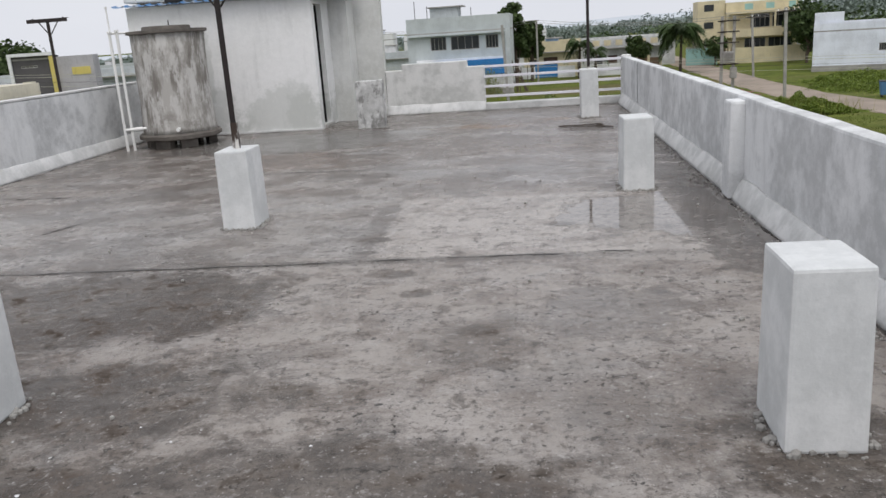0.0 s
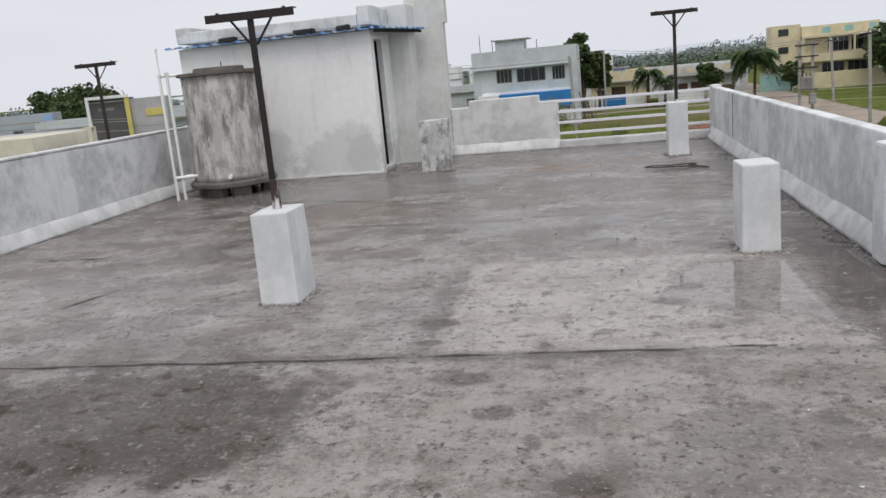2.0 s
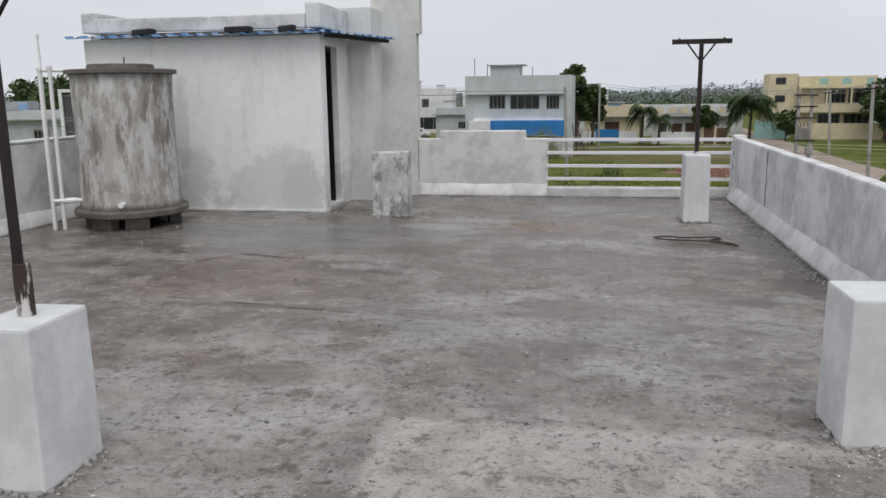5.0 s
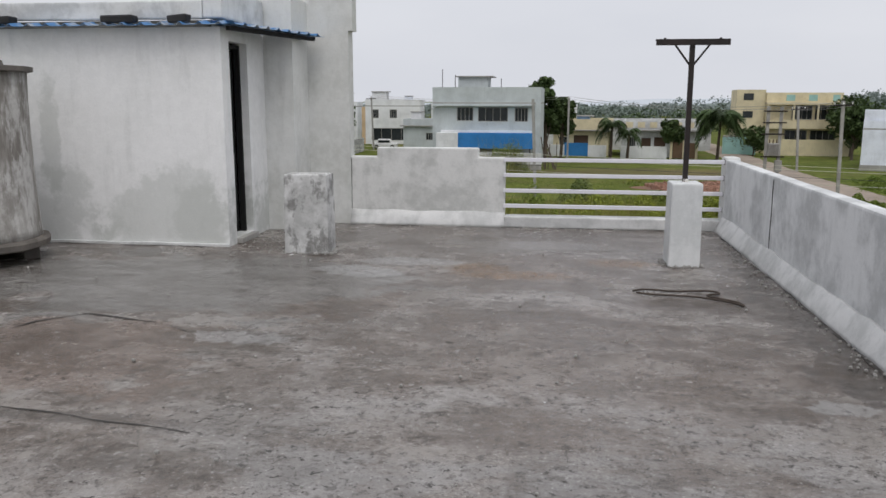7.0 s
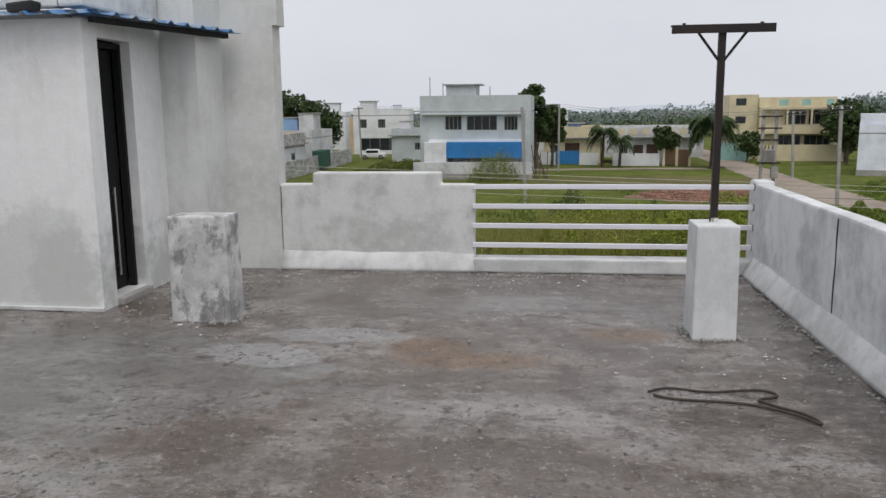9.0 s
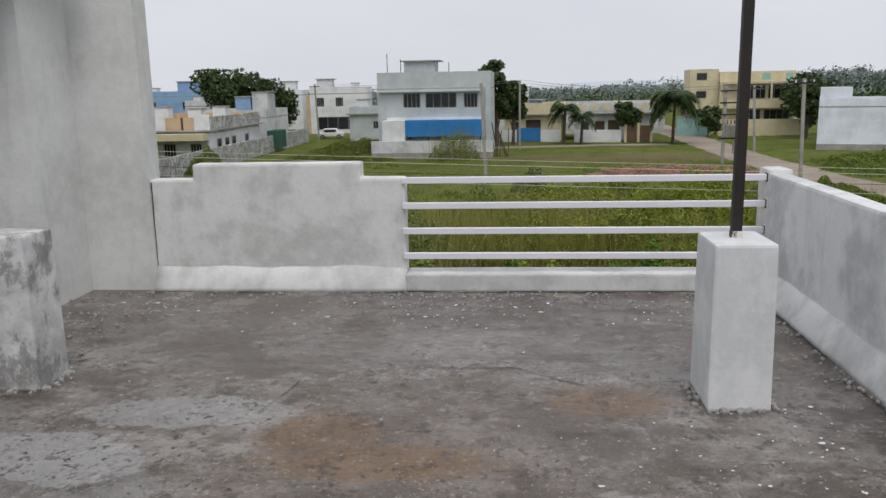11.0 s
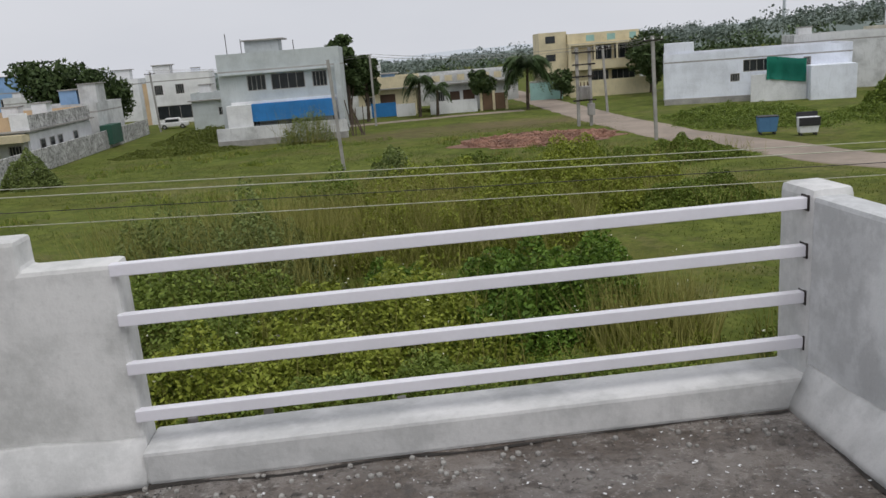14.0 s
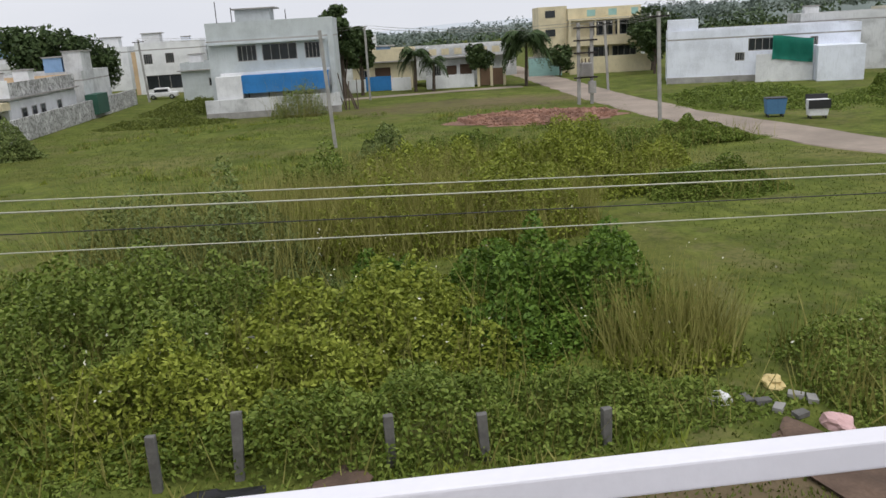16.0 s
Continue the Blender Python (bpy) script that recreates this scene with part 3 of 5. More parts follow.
tagged(mesh_ob("tower_wall", blocks((-3.6, -3.1, 15.18, 15.76, 0, 2.62), (-6.47, -2.6, 15.7601, 15.97, 0, 2.3), (-3.25, -2.55, 15.7601, 15.97, 2.3001, 2.8)), M["tower"]), "stained plaster stair tower wall", "wall", kind="structure")
tagged(mesh_ob("hut_ceiling", blocks((-6.47, -3.59, HY + 0.15, 15.76, 2.16, 2.28)), M["concrete"]), "concrete slab over the stair hut", "ceiling", kind="structure")
tagged(mesh_ob("hut_parapet", gridded(-6.42, -3.62, HY + 0.02, HY + 0.15, 2.285, 2.46, 0.3, 0.015, 0.012), M["parapet"]), "low grey parapet wall on the stair hut roof", "parapet", kind="structure")
tagged(mesh_ob("hut_parapet_end", gridded(-6.64, -6.425, HY + 0.02, 15.0, 2.285, 2.54, 0.2, 0.02, 0.008), M["parapet"]), "pale end of the hut roof parapet", "parapet", kind="structure")
tagged(mesh_ob("hut_side_parapet", gridded(-3.615, HX + 0.02, HY + 0.02, 15.17, 2.285, 2.58, 0.25, 0.02, 0.01), M["parapet"]), "grey side parapet over the hut door", "parapet", kind="structure")
tagged(mesh_ob("hut_base_edge", rough_up(gridded(-6.6, HX + 0.01, HY - 0.03, HY, 0, 0.03, 0.15, 0.004, 0.006), 0.006, 9), M["skirting"]), "white plaster edge along the hut foot", "trim", kind="structure")
tagged(mesh_ob("doorstep", gridded(HX - 0.3, HX + 0.06, HY + 0.2, 14.68, 0, 0.06, 0.2, 0.01, 0.004), M["concrete"]), "grey cement threshold in the doorway", "threshold", kind="structure")
door = thing("doorway_1", "hut side doorway, its unlit inside a dark panel, with steel bar", "door", pose(HX - 0.14, HY + 0.22, 0.06), kind="structure")
# Added black panel stands in for the shade inside the open doorway.
part("unlit_inside_panel", blocks((-0.06, -0.02, 0.0, 0.44, 0.0, 1.95), bevel=0.004), M["dark"], door)
part("door_frame", blocks((0.0, 0.06, -0.018, 0.02, 0, 2.0), (0.0, 0.06, 0.42, 0.458, 0, 2.0), (0.0, 0.06, -0.018, 0.458, 1.96, 2.0), bevel=0.004), M["dark"], door, "dark painted door frame")
# This bar stands for the stair rail within the doorway.
bm = bmesh.new()
tube(bm, (0.0, 0.3, 0.12), (0.0, 0.3, 0.85), 0.012)
tube(bm, (-0.02, 0.3, 0.2), (0.0, 0.3, 0.2), 0.01)
tube(bm, (-0.02, 0.3, 0.8), (0.0, 0.3, 0.8), 0.01)
part("stair_rail_bar", bm, M["steel"], door, "steel bar standing for the stair rail inside")

# corrugated roof sheets, the front one weighted with stones
def corrugated(length, depth, drop, pitch=0.2):
    """A ribbed sheet, its eave along x at y = 0, rising by drop towards y = depth."""
    bm = bmesh.new()
    cols, prev = int(length / 0.016), None
    for i in range(cols + 1):
        x = length * i / cols
        w = max(0, math.cos(2 * math.pi * x / pitch)) ** 3 * 0.028 + 0.006 * noise.noise(Vector((x * 2.2, length, 0)))
        cur = [bm.verts.new((x, y, z + w + dz)) for y, z, dz in ((0, 0, 0), (depth, drop, 0), (depth, drop, -0.004), (0, 0, -0.004))]
        if prev:
            for j in range(4):
                bm.faces.new((prev[j], cur[j], cur[(j + 1) % 4], prev[(j + 1) % 4]))
        prev = cur
    bmesh.ops.recalc_face_normals(bm, faces=bm.faces[:])
    return bm


awning = thing("corrugated_awning", "faded blue corrugated sheet roof over the hut front", "awning", pose(-6.78, HY - 0.17, 2.21))
part("corrugated_sheet", corrugated(3.44, 0.18, 0.025), M["blue_sheet"], awning)
door_sheet = corrugated(1.75, 0.42, 0.015)
bmesh.ops.transform(door_sheet, matrix=pose(3.5, 0.12, 0.012, 0, 0, 76), verts=door_sheet.verts[:])
part("side_sheet", door_sheet, M["blue_sheet"], awning, "blue corrugated sheet over the door")
batten = blocks((0, 1.6, 0.04, 0.1, -0.055, -0.012), bevel=0.004)
bmesh.ops.transform(batten, matrix=pose(3.5, 0.14, 0.012, 0, 0, 76), verts=batten.verts[:])
part("batten", batten, M["dark"], awning, "dark wooden batten under the sheet")
for x, w in ((-5.72, 0.28), (-4.45, 0.34), (-3.82, 0.2)):
    ob = mesh_ob("weight_stone", rough_up(blocks((-w / 2, w / 2, -0.06, 0.06, 0, 0.075), bevel=0.02), 0.02, 6), M["black"])
    ob.matrix_basis = pose(x, HY - 0.075, 2.24, 5, 0, rnd.uniform(-4, 4))
    tagged(ob, "dark stone lying on the corrugated sheet", "stone", "stones on the awning")

# ---- water tank and pipes ----
TX, TY = -5.49, 12.95
tank = thing("water_tank", "round cement water tank with pale lime streaks", "water tank", pose(TX, TY, 0))
for a in (-100, -55, -145, 35, 90, 145):
    x, y = 0.46 * math.cos(radians(a)), 0.46 * math.sin(radians(a))
    bm = blocks((-0.13, 0.13, -0.07, 0.07, 0, 0.135), bevel=0.01)
    bmesh.ops.transform(bm, matrix=pose(x, y, 0, 0, 0, a + 90), verts=bm.verts[:])
    part("support_block", bm, M["tank_slab"], tank, "dark cement block under the tank")
bm = revolve(bmesh.new(), [(0.60, 0.135), (0.635, 0.15), (0.64, 0.2), (0.62, 0.225)])
part("base_slab", rough_up(bm, 0.008, 5), M["tank_slab"], tank, "dark round cement slab")
bm = revolve(bmesh.new(), [(0.575, 0.22), (0.565, 0.3), (0.55, 0.7), (0.545, 1.2), (0.55, 1.5), (0.555, 1.74)])
part("body", rough_up(bm, 0.01, 3), M["tank"], tank, smooth=True)
part("rim", revolve(bmesh.new(), [(0.56, 1.735), (0.61, 1.745), (0.61, 1.785), (0.59, 1.79)]), M["tank_slab"], tank, "dark projecting cement rim")
bm = revolve(bmesh.new(), [(0.36, 1.79), (0.37, 1.80), (0.36, 1.845), (0.34, 1.85)])
part("lid", bm, M["tank_slab"], tank, "dark round cement lid")
bm = bmesh.new()
tube(bm, (0.05, 0, 1.84), (0.05, 0, 1.93), 0.008)
part("lid_hook", bm, M["iron"], tank)
bm = bmesh.new()
tube(bm, (0.2, -0.5, 0.3), (0.23, -0.62, 0.3), 0.03)
part("outlet", bm, M["pvc"], tank, "pale pipe stub with a cap")
pipes = thing("water_pipes", "white plastic water pipes standing beside the tank", "pipes", pose(-6.16, 12.42, 0))
for x, y, h, r in ((0, 0, 1.78, 0.022), (0.09, 0.05, 1.80, 0.022), (-0.02, 0.06, 2.14, 0.012)):
    bm = bmesh.new()
    tube(bm, (x, y, 0), (x + 0.01, y, h), r)
    tube(bm, (x + 0.01, y, h), (x + 0.01, y, h + 0.03), r * 1.5)
    part("pipe", bm, M["pvc"], pipes)
bm = bmesh.new()
tube(bm, (0, 0, 1.78), (0.32, 0.35, 1.78), 0.018)
part("top_pipe", bm, M["pvc"], pipes)
bm = bmesh.new()
tube(bm, (0.02, 0, 0.33), (0.36, 0.15, 0.33), 0.022)
tube(bm, (0.14, 0.05, 0.33), (0.24, 0.1, 0.33), 0.032)
part("low_pipe", bm, M["pvc"], pipes)


# ---- cracks, joints, flakes and a rope on the floor ----
def ribbon(name, pts, width, label, seed, breaks=0.0):
    """An uneven dark strip along a line on the floor."""
    r = random.Random(seed)
    bm = bmesh.new()
    for (x0, y0), (x1, y1) in zip(pts, pts[1:]):
        k = max(2, int(math.hypot(x1 - x0, y1 - y0) / 0.05))
        row = None
        for i in range(k + 1):
            f = i / k
            x, y = x0 + (x1 - x0) * f, y0 + (y1 - y0) * f
            d = noise.noise(Vector((x * 2.5, y * 2.5, seed))) * 0.035
            gap = noise.noise(Vector((x * 1.1, y * 1.1, seed + 9))) < breaks - 0.5
            w = width * max(0.12, 0.5 + 1.2 * noise.noise(Vector((x * 4, y * 4, seed + 3)))) * r.uniform(0.6, 1.4)
            dx, dy = (y1 - y0), -(x1 - x0)
            l = math.hypot(dx, dy)
            dx, dy = dx / l, dy / l
            cur = [bm.verts.new((x + dx * (d - w), y + dy * (d - w), 0.004)), bm.verts.new((x + dx * (d + w), y + dy * (d + w), 0.004))]
            if row and not gap:
                bm.faces.new((row[0], row[1], cur[1], cur[0]))
            row = cur
    bmesh.ops.delete(bm, geom=[v for v in bm.verts if not v.link_faces], context="VERTS")
    bmesh.ops.recalc_face_normals(bm, faces=bm.faces[:])
    ob = mesh_ob(name, bm, M["crack"])
    ob.parent = floor
    return tagged(ob, label)


ribbon("joint_line", [(-5.6, 5.66), (-3.9, 5.69), (-2.1, 5.7), (-0.1, 5.74), (0.84, 5.77)], 0.014, "dark worn joint in the cement", 1, 0.1)
ribbon("crack", [(-3.3, 9.72), (-2.6, 9.62), (-1.75, 9.48)], 0.008, "dark crack in the cement", 3, 0.2)
ribbon("crack", [(-3.75, 10.7), (-3.63, 11.09), (-3.39, 11.33), (-2.83, 11.2), (-2.5, 11.02)], 0.016, "curved crack in the cement", 4, 0.1)
ribbon("crack", [(-5.6, 8.69), (-4.75, 8.69)], 0.02, "dark crack in the cement", 5)
ribbon("crack", [(-4.2, 6.93), (-4.03, 7.45)], 0.025, "dark crack in the cement", 6)
ribbon("crack", [(-1.12, 13.5), (-1.03, 13.92), (-0.44, 14.15), (0.05, 14.13), (0.49, 13.8)], 0.004, "thin crack round a cement patch", 7)

ribbon("gap_line", [(-2.6, FAR - 0.1), (-0.8, FAR - 0.105), (0.5, FAR - 0.085), (1.7, FAR - 0.085)], 0.012, "dark ragged gap at the wall foot", 8, 0.25)
ribbon("gap_line", [(RIGHT - 0.1, 2.0), (RIGHT - 0.1, 8.0), (RIGHT - 0.1, 15.6)], 0.014, "dark ragged gap at the wall foot", 9, 0.25)
ribbon("gap_line", [(LEFT + 0.1, 4.0), (LEFT + 0.1, 13.8)], 0.012, "dark ragged gap at the wall foot", 10, 0.3)
ribbon("gap_line", [(-4.6, HY - 0.045), (HX + 0.05, HY - 0.045)], 0.01, "dark ragged gap at the wall foot", 11, 0.3)

flakes = bmesh.new()
for i in range(720):
    if i >= 420:
        x, y = rnd.choice(((-0.3, 15.2), (-2.3, 15.3), (1.3, 15.2), (1.1, 13.2)))
        x, y = x + rnd.gauss(0, 0.35), min(FAR - 0.1, y + rnd.gauss(0, 0.2))
    elif i < 190:
        x, y = rnd.uniform(-2.6, 1.6), FAR - 0.12 - abs(rnd.gauss(0, 0.5))
    elif i < 260:
        cx, cy = rnd.choice(((1.05, 13.5), (1.05, 7.65), (-2.3, 6.8), (-2.5, 13.7), (1.2, 13.2)))
        x, y = cx + rnd.gauss(0, 0.2), cy + rnd.gauss(0, 0.15)
    elif i < 340:
        x, y = -1.8 + rnd.gauss(0, 0.6), 2.6 + rnd.gauss(0, 0.5)
    else:
        x, y = rnd.uniform(-5, 1.7), rnd.uniform(1, 15)
    s = rnd.uniform(0.002, 0.0085) * (2.6 if rnd.random() < 0.05 else 1)
    bmesh.ops.create_circle(flakes, cap_ends=True, segments=6, radius=s, matrix=pose(x, y, 0.005, 0, 0, rnd.uniform(0, 180)) @ Matrix.Diagonal((1, rnd.uniform(0.4, 1), 1, 1)))
for v in flakes.verts:
    v.co.x += rnd.uniform(-0.004, 0.004)
    v.co.y += rnd.uniform(-0.004, 0.004)
tagged(mesh_ob("paint_flakes", flakes, M["plastic_white"]), "small white flakes of lime and paint on the floor", "debris", kind="stuff")
grit_bm = bmesh.new()
for i in range(900):
    x, y = (rnd.uniform(-3.2, 1.7), FAR - 0.1 - abs(rnd.gauss(0, 0.12))) if i < 180 else (rnd.uniform(-5, 1.7), rnd.uniform(0.8, 15))
    if i > 700:
        x, y = rnd.gauss(-3.0, 0.35), min(15.1, 14.5 + rnd.gauss(0, 0.5))
    elif i > 380:
        x, y = RIGHT - 0.1 - abs(rnd.gauss(0, 0.06)), rnd.uniform(2, 15)
    s = rnd.uniform(0.004, 0.013)
    bmesh.ops.create_icosphere(grit_bm, subdivisions=1, radius=s, matrix=Matrix.Translation((x, y, s * 0.5)))
tagged(mesh_ob("grit", grit_bm, M["concrete"]), "loose mortar grit on the roof floor", "debris", kind="stuff")
cu = bpy.data.curves.new("rope", "CURVE")
cu.dimensions, cu.bevel_depth, cu.bevel_resolution = "3D", 0.008, 2
sp = cu.splines.new("NURBS")
pts = [(0.5, 12.55), (0.6, 12.66), (0.75, 12.55), (0.95, 12.6), (1.12, 12.66), (1.2, 12.52), (1.0, 12.5), (1.12, 12.38), (1.25, 12.3), (1.28, 12.12), (1.2, 12.3), (0.9, 12.47), (0.62, 12.42), (0.52, 12.5)]
sp.points.add(len(pts) - 1)
for p, (x, y) in zip(sp.points, pts):
    p.co = (x, y, 0.014, 1)
sp.use_endpoint_u = True
cu.materials.append(M["rope"])
tagged(new("rope", cu), "dark brown rope lying in loose coils", "rope")

# ---- open ground, road ----
bm = bmesh.new()
bmesh.ops.create_grid(bm, x_segments=8, y_segments=8, size=2500, matrix=Matrix.Translation((0, 1000, GROUND)))
tagged(mesh_ob("ground", bm, M["turf"]), "rough open ground of grass and earth", "ground", kind="structure")


def strip(name, line, width, z, material, label, category):
    bm = bmesh.new()
    row = None
    pts = []
    for (x0, y0), (x1, y1) in zip(line, line[1:]):
        k = max(1, int(math.hypot(x1 - x0, y1 - y0) / 1.5))
        pts += [(x0 + (x1 - x0) * i / k, y0 + (y1 - y0) * i / k) for i in range(k)]
    for i, (x, y) in enumerate(pts[:-1]):
        d = Vector((pts[i + 1][0] - x, pts[i + 1][1] - y)).normalized()
        w = width / 2
        cur = []
        for s, zz in ((-1, z - 0.06), (-0.93, z), (0.93, z), (1, z - 0.06)):
            e = s * (w + 0.35 * noise.noise(Vector((x * 0.4, y * 0.4, s * 5))))
            cur.append(bm.verts.new((x + d.y * e, y - d.x * e, zz)))
        if row:
            for j in range(3):
                bm.faces.new((row[j], row[j + 1], cur[j + 1], cur[j]))
        row = cur
    bmesh.ops.recalc_face_normals(bm, faces=bm.faces[:])
    return tagged(mesh_ob(name, bm, material), label, category, kind="structure")


strip("road", [(24, 150), (22.8, 108), (22.2, 85), (22.6, 70), (25.5, 53), (34, 36), (50, 20), (70, 8)], 4.4, GROUND + 0.05, M["road"], "pale unpaved village road through grass", "road")
strip("lane", [(-2, 102.5), (10, 104), (21.5, 104.5)], 2.2, GROUND + 0.04, M["road"], "pale lane in front of the houses", "road")
strip("street", [(-60, 22), (60, 20.5)], 3.6, GROUND + 0.04, M["soil"], "earth street below the terrace", "road")

# patch of broken red brick
bm = bmesh.new()
for i in range(1400):
    a, r = rnd.uniform(0, 2 * math.pi), math.sqrt(rnd.random())
    x, y = 13.5 + 5.6 * r * math.cos(a) + rnd.gauss(0, 0.3), 74.5 + 4.6 * r * math.sin(a)
    s = rnd.uniform(0.06, 0.2)
    v = box(bm, -s, s, -s * 0.6, s * 0.6, -s * 0.4, s * 0.5)
    bmesh.ops.transform(bm, matrix=pose(x, y, GROUND + 0.06, rnd.uniform(-30, 30), rnd.uniform(-30, 30), rnd.uniform(0, 180)), verts=v)
tagged(mesh_ob("brick_rubble", bm, M["red"]), "spread of broken red bricks on the ground", "rubble", kind="stuff")
bm = bmesh.new()
ring = [bm.verts.new((13.6 + 6.3 * (1 + 0.35 * noise.noise(Vector((math.cos(t * 0.1) * 2.6, math.sin(t * 0.1) * 2.6, 4)))) * math.cos(t * 0.1), 74.6 + 5.1 * math.sin(t * 0.1), GROUND + 0.03)) for t in range(63)]
bm.faces.new(ring)
tagged(mesh_ob("red_earth", bm, M["red"]), "bare patch of red earth", "earth", kind="structure")


# ---- grass, weeds and bushes on the open plot ----
def weeds(name, x, y, rx, ry, h, count, leaf_mat, size, label, stems=0, stem_mat="dry"):
    count, size = int(count * 2.5), size * 0.8
    a, r = rng.uniform(0, 2 * math.pi, count), np.sqrt(rng.random(count))
    r *= 1 + 0.28 * np.array([noise.noise(Vector((2 * math.cos(v), 2 * math.sin(v), x + y))) for v in a]) + rng.normal(0, 0.06, count)
    px, py = x + rx * r * np.cos(a), y + ry * r * np.sin(a)
    lump = np.array([0.9 + 1.2 * noise.noise(Vector((u * 0.5, v * 0.5, x))) + 0.7 * noise.noise(Vector((u * 1.5, v * 1.5, x))) for u, v in zip(px, py)])
    top = h * np.clip(1 - r ** 3, 0, 1) * np.clip(lump, 0.06, 2.1)
    pz = GROUND + top * (1 - 0.8 * rng.random(count) ** 2) + 0.03
    tagged(quads(name, np.stack([px, py, pz], 1), size, M[leaf_mat], 0.3), label, "weeds", kind="stuff")
    if stems:
        stems = int(stems * 0.9)
        k = rng.integers(0, count, stems)
        f = np.stack([px[k], py[k], np.full(stems, GROUND)], 1)
        tagged(blades(name + "_stems", f, h * 1.3, 0.016, M[stem_mat], 0.28), "tall thin stems among weeds", "weeds", kind="stuff")


weeds("vine_mound", 3.4, 33.2, 4.4, 3.0, 2.0, 19000, "vine", 0.085, "bright green creeper covering a mound")
weeds("creeper_edge", 0.2, 31.4, 3.8, 2.2, 1.6, 10000, "lime", 0.08, "yellow-green creeper and weeds", 300)
weeds("weed_patch", -4.6, 32.0, 4.2, 3.2, 1.6, 12000, "weed", 0.075, "tangled green weeds beside the fence", 500)
weeds("weed_patch", -4.8, 37.5, 3.8, 3.2, 2.5, 12000, "shrub", 0.07, "tall pale weeds with small flowers", 1600)
weeds("dry_weeds", 0.2, 41.0, 4.2, 2.6, 1.9, 9000, "lime", 0.07, "tall yellowing weeds", 4200)
weeds("dry_weeds", 6.4, 30.6, 1.6, 1.8, 1.3, 3000, "lime", 0.07, "tall dry weeds at the mound's edge", 1300)
weeds("bush_patch", 1.2, 53.5, 2.8, 3.2, 1.5, 8000, "shrub", 0.1, "dense grey-green bush")
weeds("creeper_bank", 9.5, 48.6, 5.5, 3.6, 1.6, 26000, "lime", 0.075, "bank of yellow-green creepers", 900)
weeds("tall_grass_patch", 3.2, 50.0, 4.2, 3.6, 1.5, 11000, "lime", 0.085, "tall soft yellow-green weeds", 2600)
weeds("tall_grass_patch", -1.0, 46.0, 3.6, 3.0, 1.5, 8000, "weed", 0.08, "tall soft green weeds", 2600)
weeds("tall_grass_patch", 5.2, 41.5, 3.0, 2.2, 1.5, 6000, "lime", 0.075, "tall soft yellow-green weeds", 2400)
weeds("weed_patch", 14.0, 45.4, 3.0, 1.7, 1.0, 8000, "weed", 0.07, "dark green weeds", 400)
weeds("weed_patch", 16.5, 58.0, 6.0, 2.2, 1.0, 15000, "weed", 0.085, "green weeds along the road", 600)
weeds("weed_patch", 5.5, 57.5, 4.5, 2.6, 1.0, 11000, "weed", 0.085, "green weeds in the plot", 600)
weeds("weed_patch", -8.5, 36.0, 3.5, 4.0, 1.0, 7000, "weed", 0.075, "low tangled green weeds", 900)
weeds("creeper_edge", -3.0, 29.6, 4.5, 2.2, 1.3, 9000, "lime", 0.075, "yellow-green creeper and weeds", 250)
weeds("weed_patch", 5.0, 44.0, 3.0, 3.0, 1.0, 4000, "weed", 0.09, "low green weeds in the plot", 700)
weeds("weed_patch", 9.8, 28.2, 1.7, 2.2, 0.9, 3000, "weed", 0.06, "low green weeds", 500)
weeds("fence_weeds", 1.0, 28.0, 6.2, 1.6, 0.8, 9000, "weed", 0.065, "weeds along the old fence posts", 400)
weeds("fence_weeds", -8.6, 29.5, 4.2, 3.6, 1.1, 9000, "weed", 0.075, "weeds along the old fence posts", 500)
weeds("weed_patch", -17, 88, 6, 2.5, 0.5, 6000, "grass", 0.09, "low weeds near the boundary wall")
weeds("weed_patch", -17, 104, 5, 9, 0.7, 9000, "grass", 0.11, "low weeds beyond the wall")
weeds("roadside_weeds", 31, 76, 6, 9, 0.8, 15000, "weed", 0.09, "green weeds beside the road")
weeds("roadside_weeds", 44, 70, 9, 7, 0.8, 15000, "weed", 0.09, "green weeds beside the road")
weeds("hedge", 41.5, 73.5, 2.6, 1.6, 2.2, 3500, "weed", 0.15, "rounded green bush by the road")
weeds("shrub", -5.2, 87.3, 2.6, 1.2, 2.6, 1300, "shrub", 0.1, "open grey-green thorn shrub by a wall", 300)
weeds("shrub", -23.5, 71.5, 2.2, 1.4, 1.4, 2500, "shrub", 0.12, "pale shrub by the boundary wall")
weeds("shrub", -26.2, 64, 2.2, 2.2, 3.0, 4200, "crown", 0.14, "dark green garden shrubs")
k = 110000
gx, gy = rng.uniform(-26, 27, k), 24.5 + 62 * rng.random(k) ** 1.5
keep = np.array([noise.noise(Vector((u * 0.16, v * 0.16, 2))) > -0.28 for u, v in zip(gx, gy)]) & ~((np.abs(gx - 13.6) < 6) & (np.abs(gy - 74.6) < 5)) & (gx < 19.5 - 0.25 * np.clip(70 - gy, -40, 0) + np.clip(60 - gy, 0, 60) * 0.45)
foot = np.stack([gx, gy, np.full(k, GROUND)], 1)[keep]
tagged(blades("grass", foot, 0.085, 0.02, M["grass"]), "short uneven green grass", "grass", kind="stuff")
